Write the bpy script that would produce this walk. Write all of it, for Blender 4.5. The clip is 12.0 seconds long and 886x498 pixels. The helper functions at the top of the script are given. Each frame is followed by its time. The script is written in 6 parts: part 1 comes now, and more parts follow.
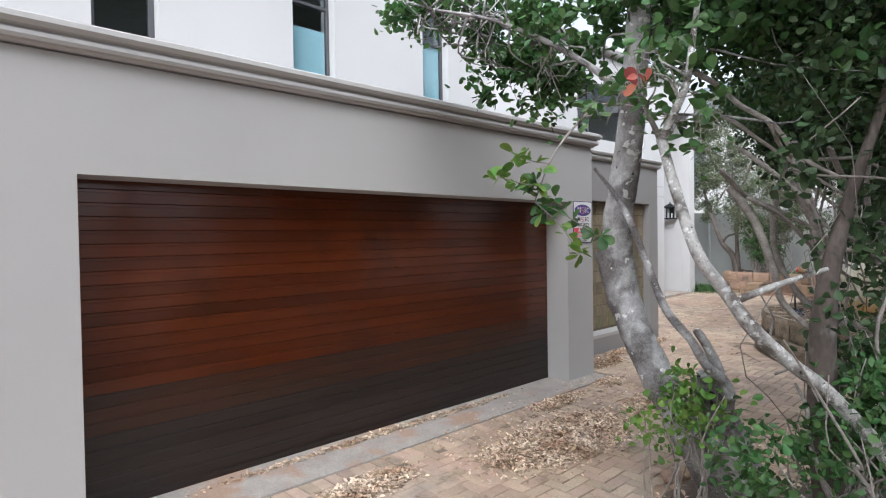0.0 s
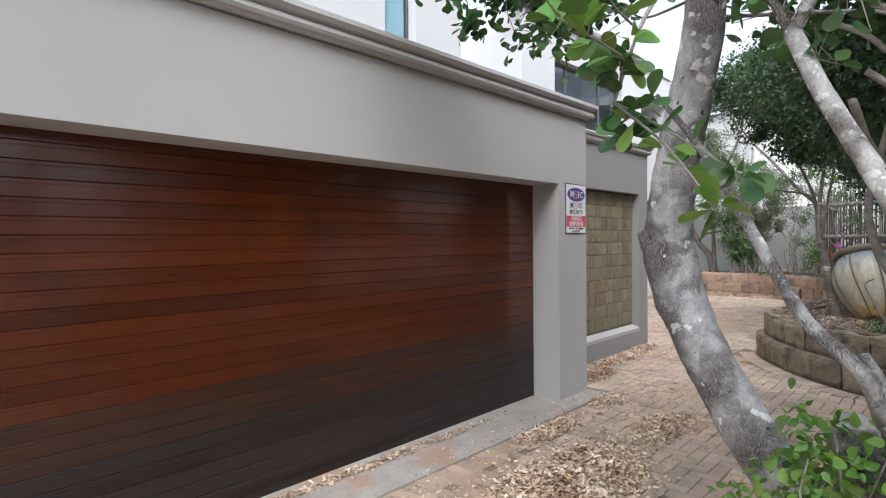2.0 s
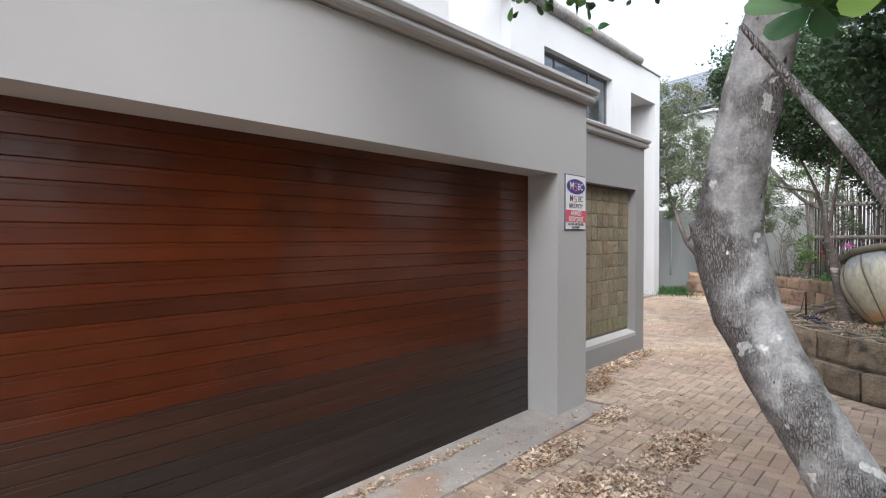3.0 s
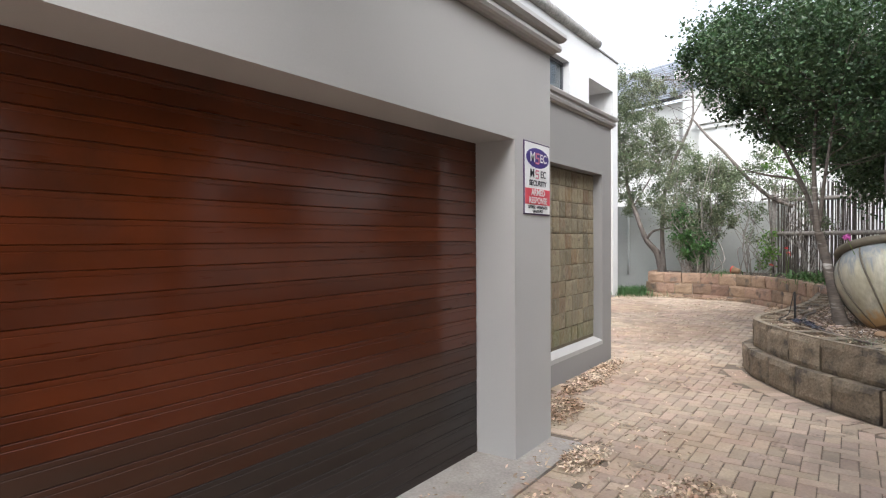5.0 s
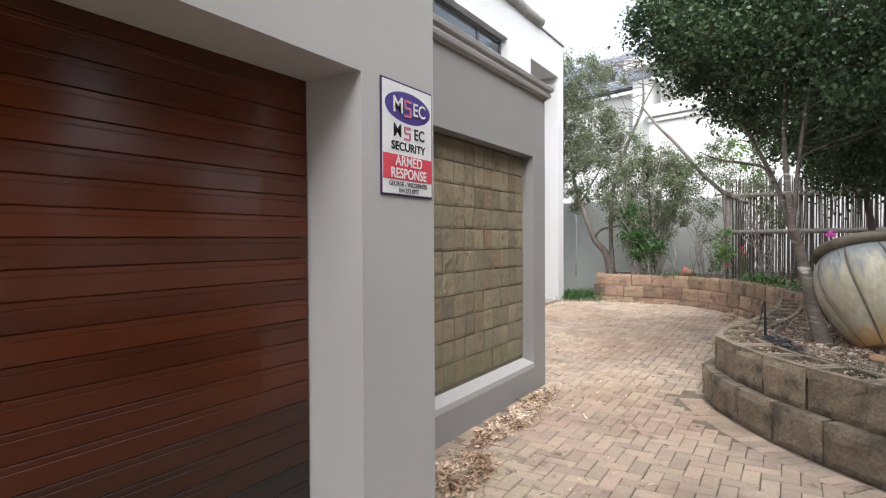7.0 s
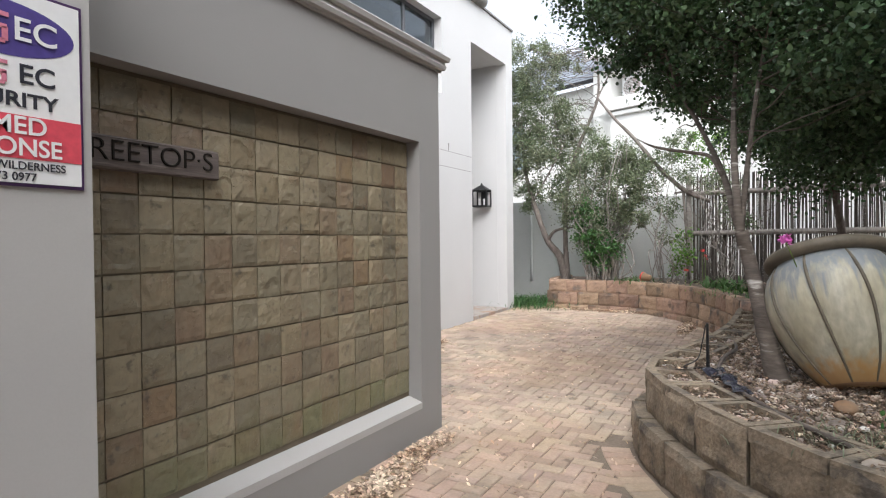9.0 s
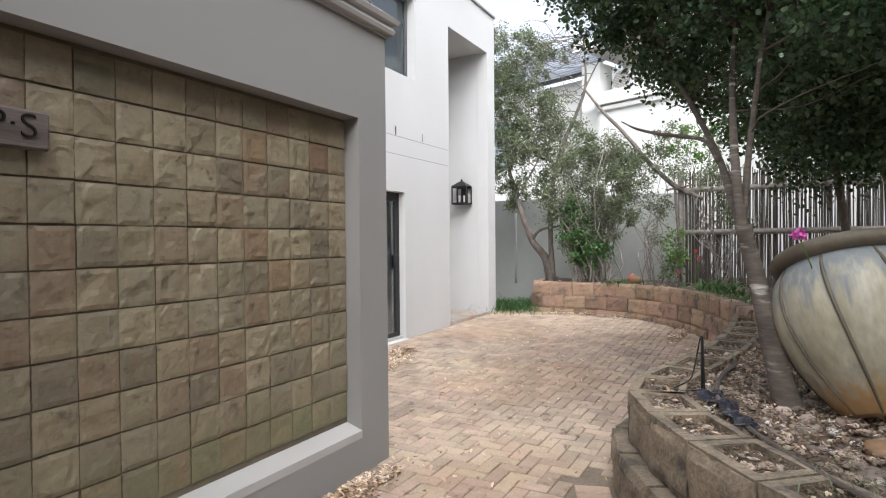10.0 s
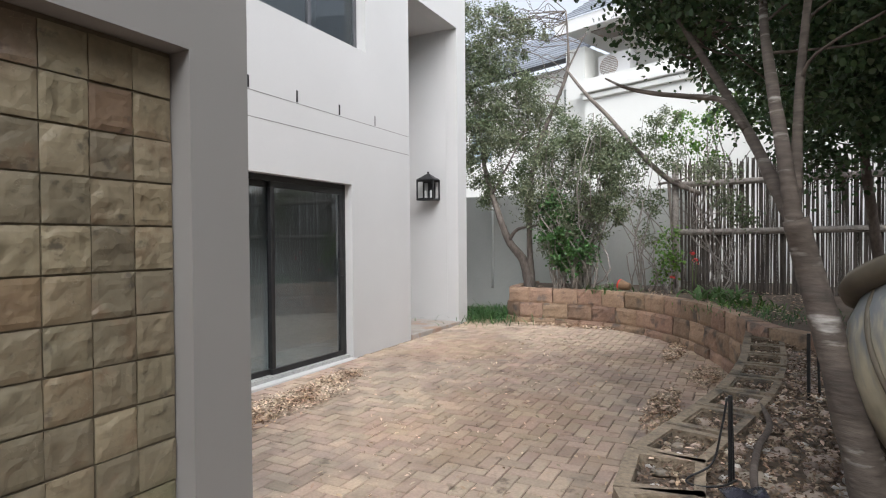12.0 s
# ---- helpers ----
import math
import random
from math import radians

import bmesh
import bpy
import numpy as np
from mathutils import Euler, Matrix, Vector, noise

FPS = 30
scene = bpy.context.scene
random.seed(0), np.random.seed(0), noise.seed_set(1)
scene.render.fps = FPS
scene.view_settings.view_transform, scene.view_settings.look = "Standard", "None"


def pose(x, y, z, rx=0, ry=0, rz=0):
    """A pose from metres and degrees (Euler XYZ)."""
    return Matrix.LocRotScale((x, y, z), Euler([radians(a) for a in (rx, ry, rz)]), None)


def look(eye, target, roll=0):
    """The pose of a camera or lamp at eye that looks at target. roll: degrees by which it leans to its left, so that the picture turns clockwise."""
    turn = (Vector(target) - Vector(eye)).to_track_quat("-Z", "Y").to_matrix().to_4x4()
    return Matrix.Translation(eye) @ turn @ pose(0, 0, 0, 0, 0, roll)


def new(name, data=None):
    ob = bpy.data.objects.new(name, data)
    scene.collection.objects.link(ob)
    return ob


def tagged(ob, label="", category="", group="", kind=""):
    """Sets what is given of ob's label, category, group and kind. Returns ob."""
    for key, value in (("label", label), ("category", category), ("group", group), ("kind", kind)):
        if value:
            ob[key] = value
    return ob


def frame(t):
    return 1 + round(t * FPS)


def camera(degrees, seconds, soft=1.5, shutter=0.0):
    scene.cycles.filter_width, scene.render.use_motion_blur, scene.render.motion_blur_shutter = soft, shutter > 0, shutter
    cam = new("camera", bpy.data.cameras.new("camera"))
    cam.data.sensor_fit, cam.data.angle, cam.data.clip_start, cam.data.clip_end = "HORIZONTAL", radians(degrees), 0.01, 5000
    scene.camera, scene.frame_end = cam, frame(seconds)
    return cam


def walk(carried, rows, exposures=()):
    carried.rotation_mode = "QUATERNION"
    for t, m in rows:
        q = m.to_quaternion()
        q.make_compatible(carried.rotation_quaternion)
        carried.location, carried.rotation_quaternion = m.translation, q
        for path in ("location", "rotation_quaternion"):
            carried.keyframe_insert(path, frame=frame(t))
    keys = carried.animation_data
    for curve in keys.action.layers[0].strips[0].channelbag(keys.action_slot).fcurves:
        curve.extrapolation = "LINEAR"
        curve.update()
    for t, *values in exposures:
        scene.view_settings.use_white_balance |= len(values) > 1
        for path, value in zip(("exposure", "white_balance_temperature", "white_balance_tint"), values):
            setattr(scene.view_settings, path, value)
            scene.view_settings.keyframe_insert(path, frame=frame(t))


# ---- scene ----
cam = camera(75.2, 12.0, 1.15)
PATH = [
    (0, (0.042, -0.041, 1.408), (1.433, 1.396, 1.37), -0.9),
    (0.5, (0.203, 0.172, 1.367), (1.617, 1.586, 1.334), -0.9),
    (1, (0.398, 0.392, 1.347), (1.841, 1.775, 1.316), -0.7),
    (1.5, (0.643, 0.626, 1.329), (2.111, 1.983, 1.293), -0.7),
    (2, (0.86, 0.867, 1.283), (2.346, 2.206, 1.249), -0.5),
    (2.5, (1.05, 1.102, 1.27), (2.561, 2.411, 1.236), -0.4),
    (3, (1.286, 1.302, 1.252), (2.816, 2.589, 1.216), -0.1),
    (5, (2.386, 1.941, 1.158), (4.015, 3.101, 1.127), -0.3),
    (5.5, (2.717, 2.084, 1.12), (4.374, 3.203, 1.089), -0.1),
    (6, (3.108, 2.148, 1.14), (4.784, 3.239, 1.11), -0.3),
    (6.5, (3.494, 2.23, 1.146), (5.189, 3.291, 1.113), -0.2),
    (7, (3.875, 2.256, 1.137), (5.586, 3.291, 1.105), -0.3),
    (9, (5.272, 2.086, 1.182), (7.015, 3.067, 1.151), -0.6),
    (9.5, (5.656, 2.122, 1.173), (7.403, 3.095, 1.145), -0.5),
    (10, (6.019, 2.162, 1.147), (7.773, 3.123, 1.12), -0.5),
    (10.5, (6.361, 2.215, 1.144), (8.119, 3.168, 1.119), -0.6),
    (11, (6.705, 2.285, 1.15), (8.468, 3.229, 1.125), -0.5),
    (11.5, (7.046, 2.337, 1.154), (8.814, 3.272, 1.129), -0.4),
    (12, (7.334, 2.402, 1.155), (9.105, 3.331, 1.128), -0.5),
]
walk(cam, [(t, look(eye, target, roll)) for t, eye, target, roll in PATH],
     [(0, 1.12, 5930, 10), (3, 1.33, 5980, 10), (5, 1.45, 6150, 10), (9, 1.32, 6180, 10), (10.5, 1.2, 6180, 10), (12, 1.0, 6200, 10)])

# ---- daylight ----
world = bpy.data.worlds.new("overcast_sky")
scene.world = world
world.use_nodes = True
wt = world.node_tree
sky = wt.nodes.new("ShaderNodeTexSky")
sky.sky_type, sky.sun_disc = "NISHITA", False
sky.sun_elevation, sky.sun_rotation = radians(50), radians(231)
sky.air_density, sky.dust_density, sky.ozone_density = 1.0, 4.0, 1.0
grey = wt.nodes.new("ShaderNodeHueSaturation")
grey.inputs["Saturation"].default_value = 0.25
wt.links.new(sky.outputs[0], grey.inputs["Color"])
wt.links.new(grey.outputs[0], wt.nodes["Background"].inputs[0])
wt.nodes["Background"].inputs[1].default_value = 0.15

sun = new("sun", bpy.data.lights.new("sun", "SUN"))
sun.data.energy, sun.data.angle, sun.data.color = 1.2, radians(75), (1.0, 0.96, 0.9)
sun.matrix_world = look((-7.5, -6.0, 11.5), (0, 0, 0))


# ---- materials ----
def rgb(c):
    return (*c, 1.0)


def mat(name, c1, c2, rough=0.8, scale=3.0, fine=40.0, bump=0.3, deep=0.004, spread=0.0, island=0.0,
        metal=0.0, stretch=(1, 1, 1), grain=0.12, dirt=None, dirt_scale=1.5, dirt_at=0.6, hue=0.0, spec=0.5, coat=0.0, macro=()):
    """macro: (colour, scale, from, to, strength) for stains that run on across neighbouring pieces."""
    m = bpy.data.materials.new(name)
    m.use_nodes = True
    t = m.node_tree
    b = t.nodes["Principled BSDF"]
    b.inputs["Roughness"].default_value = rough
    b.inputs["Metallic"].default_value = metal
    b.inputs["Specular IOR Level"].default_value = spec
    b.inputs["Coat Weight"].default_value = coat
    b.inputs["Coat Roughness"].default_value = 0.12
    co = t.nodes.new("ShaderNodeTexCoord")
    mp = t.nodes.new("ShaderNodeMapping")
    mp.inputs["Scale"].default_value = stretch
    t.links.new(co.outputs["Object"], mp.inputs[0])
    info = t.nodes.new("ShaderNodeObjectInfo")
    w = t.nodes.new("ShaderNodeMath")
    w.operation, w.inputs[1].default_value = "MULTIPLY", 37.0
    t.links.new(info.outputs["Random"], w.inputs[0])

    def tex(s, detail=5.0):
        n = t.nodes.new("ShaderNodeTexNoise")
        n.noise_dimensions = "4D"
        n.inputs["Scale"].default_value, n.inputs["Detail"].default_value = s, detail
        t.links.new(mp.outputs[0], n.inputs["Vector"])
        t.links.new(w.outputs[0], n.inputs["W"])
        return n.outputs["Fac"]

    def ramp(src, lo, hi, a, c):
        n = t.nodes.new("ShaderNodeMapRange")
        n.inputs["From Min"].default_value, n.inputs["From Max"].default_value = lo, hi
        n.inputs["To Min"].default_value, n.inputs["To Max"].default_value = a, c
        t.links.new(src, n.inputs["Value"])
        return n.outputs[0]

    def mix(fac, a, c):
        n = t.nodes.new("ShaderNodeMix")
        n.data_type = "RGBA"
        t.links.new(fac, n.inputs["Factor"])
        for k, v in ((6, a), (7, c)):
            if isinstance(v, tuple):
                n.inputs[k].default_value = rgb(v)
            else:
                t.links.new(v, n.inputs[k])
        return n.outputs[2]

    big, small = tex(scale), tex(fine, 6.0)
    col = mix(ramp(big, 0.35, 0.65, 0, 1), c1, c2)
    if dirt:
        col = mix(ramp(tex(dirt_scale, 8.0), dirt_at, dirt_at + 0.1, 0, 1), col, dirt)
    for colour, m_scale, m_from, m_to, m_most in macro:
        geo = t.nodes.new("ShaderNodeNewGeometry")
        n = t.nodes.new("ShaderNodeTexNoise")
        n.inputs["Scale"].default_value, n.inputs["Detail"].default_value, n.inputs["Roughness"].default_value = m_scale, 7.0, 0.6
        t.links.new(geo.outputs["Position"], n.inputs["Vector"])
        col = mix(ramp(n.outputs["Fac"], m_from, m_to, 0, m_most), col, colour)
    hs = t.nodes.new("ShaderNodeHueSaturation")
    t.links.new(col, hs.inputs["Color"])
    val = ramp(small, 0.3, 0.7, 1 - grain, 1 + grain)
    if spread or island:
        if island:
            src = t.nodes.new("ShaderNodeNewGeometry").outputs["Random Per Island"]
        else:
            src = info.outputs["Random"]
        mul = t.nodes.new("ShaderNodeMath")
        mul.operation = "MULTIPLY"
        t.links.new(val, mul.inputs[0])
        k = spread or island
        t.links.new(ramp(src, 0, 1, 1 - k, 1 + k), mul.inputs[1])
        val = mul.outputs[0]
        if hue:
            wn = t.nodes.new("ShaderNodeTexWhiteNoise")
            wn.noise_dimensions = "1D"
            t.links.new(src, wn.inputs["W"])
            t.links.new(ramp(wn.outputs["Value"], 0, 1, 0.5 - hue, 0.5 + hue), hs.inputs["Hue"])
    t.links.new(val, hs.inputs["Value"])
    t.links.new(hs.outputs[0], b.inputs["Base Color"])
    t.links.new(ramp(small, 0.3, 0.7, max(rough - 0.08, 0.02), min(rough + 0.08, 1)), b.inputs["Roughness"])
    if bump:
        add = t.nodes.new("ShaderNodeMath")
        add.operation = "MULTIPLY_ADD"
        add.inputs[1].default_value = 0.35
        t.links.new(small, add.inputs[0])
        t.links.new(big, add.inputs[2])
        bp = t.nodes.new("ShaderNodeBump")
        bp.inputs["Strength"].default_value, bp.inputs["Distance"].default_value = bump, deep
        t.links.new(add.outputs[0], bp.inputs["Height"])
        t.links.new(bp.outputs[0], b.inputs["Normal"])
    return m


def leafy(name, c1, c2, rough=0.45, spread=0.45, hue=0.025):
    m = mat(name, c1, c2, rough, 1.2, 90, 0.0, island=spread, grain=0.06, hue=hue)
    t = m.node_tree
    b, out = t.nodes["Principled BSDF"], t.nodes["Material Output"]
    tr = t.nodes.new("ShaderNodeBsdfTranslucent")
    src = b.inputs["Base Color"].links[0].from_socket
    t.links.new(src, tr.inputs[0])
    mx = t.nodes.new("ShaderNodeMixShader")
    mx.inputs[0].default_value = 0.25
    t.links.new(b.outputs[0], mx.inputs[1])
    t.links.new(tr.outputs[0], mx.inputs[2])
    t.links.new(mx.outputs[0], out.inputs[0])
    return m


def bark(name, pale, dark, white, furrow=38.0, along=0.22, cover=0.5, patch=3.2, spots=0.55):
    """Bark in two states: dark and furrowed, and smooth pale where lichen covers it, with white spots."""
    m = bpy.data.materials.new(name)
    m.use_nodes = True
    t = m.node_tree
    b = t.nodes["Principled BSDF"]
    b.inputs["Roughness"].default_value = 0.95
    co = t.nodes.new("ShaderNodeTexCoord")

    def node(kind, **v):
        n = t.nodes.new(kind)
        for k, x in v.items():
            n.inputs[k].default_value = x
        return n

    def rng_(src, a, c, lo=0.0, hi=1.0):
        n = node("ShaderNodeMapRange", **{"From Min": a, "From Max": c, "To Min": lo, "To Max": hi})
        t.links.new(src, n.inputs["Value"])
        return n.outputs[0]

    def mixc(f, x, y):
        n = t.nodes.new("ShaderNodeMix")
        n.data_type = "RGBA"
        t.links.new(f, n.inputs["Factor"])
        for k, v in ((6, x), (7, y)):
            if isinstance(v, tuple):
                n.inputs[k].default_value = rgb(v)
            else:
                t.links.new(v, n.inputs[k])
        return n.outputs[2]
    warp = node("ShaderNodeTexNoise", Scale=14.0, Detail=4.0)
    t.links.new(co.outputs["Object"], warp.inputs["Vector"])
    off = t.nodes.new("ShaderNodeVectorMath")
    off.operation = "MULTIPLY_ADD"
    off.inputs[1].default_value = (0.03, 0.03, 0.03)
    t.links.new(warp.outputs["Color"], off.inputs[0])
    t.links.new(co.outputs["Object"], off.inputs[2])
    mp = t.nodes.new("ShaderNodeMapping")
    mp.inputs["Scale"].default_value = (1, 1, along)
    t.links.new(off.outputs[0], mp.inputs[0])
    vor = node("ShaderNodeTexVoronoi", Scale=furrow * 2.3)
    vor.feature = "DISTANCE_TO_EDGE"
    t.links.new(mp.outputs[0], vor.inputs["Vector"])
    ridge = rng_(vor.outputs["Distance"], 0.0, 0.16)
    fine = node("ShaderNodeTexNoise", Scale=110.0, Detail=5.0)
    t.links.new(co.outputs["Object"], fine.inputs["Vector"])
    rough_col = mixc(ridge, tuple(c * 0.55 for c in dark), tuple(c * 1.15 for c in dark))
    blot = node("ShaderNodeTexNoise", Scale=22.0, Detail=6.0)
    t.links.new(co.outputs["Object"], blot.inputs["Vector"])
    smooth_col = mixc(rng_(blot.outputs["Fac"], 0.38, 0.62), tuple(c * 0.72 for c in pale), pale)
    big = node("ShaderNodeTexNoise", Scale=patch, Detail=8.0, Roughness=0.62)
    t.links.new(off.outputs[0], big.inputs["Vector"])
    lich = rng_(big.outputs["Fac"], cover - 0.05, cover + 0.05)
    col = mixc(lich, rough_col, smooth_col)
    sp = node("ShaderNodeTexNoise", Scale=patch * 4.2, Detail=3.0)
    t.links.new(off.outputs[0], sp.inputs["Vector"])
    col = mixc(rng_(sp.outputs["Fac"], spots, spots + 0.03), col, white)
    pit = node("ShaderNodeTexNoise", Scale=patch * 6.0, Detail=2.0)
    t.links.new(off.outputs[0], pit.inputs["Vector"])
    col = mixc(rng_(pit.outputs["Fac"], 0.30, 0.27), col, tuple(c * 0.2 for c in dark))
    hs = t.nodes.new("ShaderNodeHueSaturation")
    t.links.new(col, hs.inputs["Color"])
    t.links.new(rng_(fine.outputs["Fac"], 0.3, 0.7, 0.82, 1.18), hs.inputs["Value"])
    t.links.new(hs.outputs[0], b.inputs["Base Color"])
    inv = rng_(lich, 0.0, 1.0, 1.0, 0.15)
    h = t.nodes.new("ShaderNodeMath")
    h.operation = "MULTIPLY"
    t.links.new(ridge, h.inputs[0])
    t.links.new(inv, h.inputs[1])
    h2 = t.nodes.new("ShaderNodeMath")
    h2.operation = "MULTIPLY_ADD"
    h2.inputs[1].default_value = 0.25
    t.links.new(fine.outputs["Fac"], h2.inputs[0])
    t.links.new(h.outputs[0], h2.inputs[2])
    bp = node("ShaderNodeBump", Strength=1.0, Distance=0.007)
    t.links.new(h2.outputs[0], bp.inputs["Height"])
    t.links.new(bp.outputs[0], b.inputs["Normal"])
    return m


def glaze(name):
    """Stoneware: cream, blue-grey runs from the shoulder, ochre to rust near the foot."""
    m = mat(name, (0.47, 0.44, 0.35), (0.36, 0.32, 0.22), 0.40, 4, 26, 0.5, 0.006, grain=0.18, stretch=(1, 1, 0.4), dirt=(0.25, 0.23, 0.19), dirt_scale=7, dirt_at=0.60)
    t = m.node_tree
    b = t.nodes["Principled BSDF"]
    src = b.inputs["Base Color"].links[0].from_socket
    co = t.nodes.new("ShaderNodeTexCoord")
    xyz = t.nodes.new("ShaderNodeSeparateXYZ")
    t.links.new(co.outputs["Object"], xyz.inputs[0])
    mp = t.nodes.new("ShaderNodeMapping")
    mp.inputs["Scale"].default_value = (17, 17, 1.3)
    t.links.new(co.outputs["Object"], mp.inputs[0])
    n = t.nodes.new("ShaderNodeTexNoise")
    n.inputs["Scale"].default_value, n.inputs["Detail"].default_value = 1.6, 6.0
    t.links.new(mp.outputs[0], n.inputs["Vector"])
    for colour, z_at, sign in (((0.17, 0.20, 0.235), 0.60, 1), ((0.44, 0.24, 0.07), 0.13, -1)):
        a = t.nodes.new("ShaderNodeMath")
        a.operation = "MULTIPLY_ADD"
        a.inputs[1].default_value = 0.75 if sign > 0 else 0.25
        t.links.new(n.outputs["Fac"], a.inputs[0])
        t.links.new(xyz.outputs["Z"], a.inputs[2])
        r = t.nodes.new("ShaderNodeMapRange")
        mid = z_at + (0.40 if sign > 0 else 0.12)
        r.inputs["From Min"].default_value, r.inputs["From Max"].default_value = (mid - 0.04, mid + 0.16) if sign > 0 else (mid + 0.06, mid - 0.06)
        r.inputs["To Max"].default_value = 0.8
        t.links.new(a.outputs[0], r.inputs["Value"])
        mx = t.nodes.new("ShaderNodeMix")
        mx.data_type = "RGBA"
        t.links.new(r.outputs[0], mx.inputs["Factor"])
        t.links.new(src, mx.inputs[6])
        mx.inputs[7].default_value = rgb(colour)
        src = mx.outputs[2]
    t.links.new(src, b.inputs["Base Color"])
    return m


def slate(name, tones, rough=0.5):
    """Riven slate: every tile its own tone, torn layers with pale broken edges, moss low down on the panel."""
    m = mat(name, tones[0], tones[1], rough, 7, 34, 0.0, 0.008, spread=0.10, grain=0.10, hue=0.003)
    t = m.node_tree
    b = t.nodes["Principled BSDF"]
    hs = b.inputs["Base Color"].links[0].from_node
    src = hs.inputs["Color"].links[0].from_socket
    info = t.nodes.new("ShaderNodeObjectInfo")
    co = t.nodes.new("ShaderNodeTexCoord")
    geo = t.nodes.new("ShaderNodeNewGeometry")

    def math_(op, a, c):
        n = t.nodes.new("ShaderNodeMath")
        n.operation = op
        for k, v in ((0, a), (1, c)):
            if isinstance(v, (int, float)):
                n.inputs[k].default_value = v
            else:
                t.links.new(v, n.inputs[k])
        return n.outputs[0]

    def span(src, a, c, lo=0.0, hi=1.0):
        n = t.nodes.new("ShaderNodeMapRange")
        for k, v in (("From Min", a), ("From Max", c), ("To Min", lo), ("To Max", hi)):
            n.inputs[k].default_value = v
        t.links.new(src, n.inputs["Value"])
        return n.outputs[0]

    def blend(f, x, y):
        n = t.nodes.new("ShaderNodeMix")
        n.data_type = "RGBA"
        t.links.new(f, n.inputs["Factor"])
        for k, v in ((6, x), (7, y)):
            if isinstance(v, tuple):
                n.inputs[k].default_value = rgb(v)
            else:
                t.links.new(v, n.inputs[k])
        return n.outputs[2]

    def cloud(scale, detail, seed_mul, rough_=0.5, squash=(1, 1, 1)):
        n = t.nodes.new("ShaderNodeTexNoise")
        n.noise_dimensions = "4D"
        for k, v in (("Scale", scale), ("Detail", detail), ("Roughness", rough_)):
            n.inputs[k].default_value = v
        mp = t.nodes.new("ShaderNodeMapping")
        mp.inputs["Scale"].default_value = squash
        t.links.new(co.outputs["Object"], mp.inputs[0])
        t.links.new(mp.outputs[0], n.inputs["Vector"])
        t.links.new(math_("MULTIPLY", info.outputs["Random"], seed_mul), n.inputs["W"])
        return n.outputs["Fac"]
    ramp = t.nodes.new("ShaderNodeValToRGB")
    ramp.color_ramp.interpolation = "CONSTANT"
    el = ramp.color_ramp.elements
    el[0].position, el[0].color = 0.0, rgb(tones[0])
    el[1].position, el[1].color = 1.0 - 1.0 / len(tones), rgb(tones[-1])
    for k in range(1, len(tones) - 1):
        e = el.new(k / len(tones))
        e.color = rgb(tones[k])
    t.links.new(info.outputs["Random"], ramp.inputs[0])
    col = blend(span(cloud(9, 4, 71), 0.35, 0.65, 0.0, 0.55), ramp.outputs[0], src)
    # rusty and dark blooms
    col = blend(span(cloud(6, 6, 53, 0.6), 0.56, 0.66, 0.0, 0.55), col, (0.165, 0.105, 0.062))
    col = blend(span(cloud(13, 6, 91, 0.6), 0.60, 0.68, 0.0, 0.7), col, (0.062, 0.052, 0.040))
    # torn layers
    torn = cloud(9.0, 7, 113, 0.55, (1, 1, 1.5))
    raised = math_("MULTIPLY", math_("FLOOR", math_("MULTIPLY", torn, 7.0), 0.0), 1.0 / 7.0)
    frac = math_("FRACT", math_("MULTIPLY", torn, 7.0), 0.0)
    lip = math_("MULTIPLY", span(frac, 0.0, 0.05, 1.0, 0.0), span(cloud(5, 2, 37), 0.50, 0.58))
    col = blend(math_("MULTIPLY", lip, 0.7), col, (0.36, 0.31, 0.23))
    pos = t.nodes.new("ShaderNodeSeparateXYZ")
    t.links.new(geo.outputs["Position"], pos.inputs[0])
    damp = math_("ADD", pos.outputs["Z"], math_("MULTIPLY", cloud(4, 5, 11), 0.9))
    col = blend(span(damp, 0.80, 0.50, 0.0, 0.5), col, (0.105, 0.115, 0.045))
    t.links.new(col, hs.inputs["Color"])
    steps = math_("MULTIPLY", raised, span(cloud(5, 2, 37), 0.44, 0.52, 0.12, 1.0))
    fine = cloud(60, 6, 19)
    high = math_("ADD", math_("ADD", steps, math_("MULTIPLY", fine, 0.035)), math_("MULTIPLY", cloud(10, 3, 29), 0.22))
    bp = t.nodes.new("ShaderNodeBump")
    bp.inputs["Strength"].default_value, bp.inputs["Distance"].default_value = 1.0, 0.017
    t.links.new(high, bp.inputs["Height"])
    t.links.new(bp.outputs[0], b.inputs["Normal"])
    return m


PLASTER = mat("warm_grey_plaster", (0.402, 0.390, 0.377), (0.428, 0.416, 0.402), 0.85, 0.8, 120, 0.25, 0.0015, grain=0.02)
# on the panel wall: plaster colour lowered to carry the tree shade there
PLASTER_GREY_SHADED = mat("shaded_grey_plaster", (0.248, 0.237, 0.232), (0.268, 0.257, 0.251), 0.85, 0.8, 120, 0.25, 0.0015, grain=0.02)
PLASTER_WHITE = mat("white_plaster", (0.53, 0.527, 0.525), (0.57, 0.567, 0.565), 0.85, 0.6, 110, 0.25, 0.0015, grain=0.02)
PLASTER_CREAM = mat("cream_plaster", (0.78, 0.78, 0.75), (0.82, 0.82, 0.79), 0.85, 0.6, 60, 0.2, 0.002, grain=0.02)
PLASTER_GREEN = mat("weathered_plaster", (0.44, 0.46, 0.44), (0.52, 0.53, 0.51), 0.9, 0.9, 40, 0.3, 0.002, grain=0.04)
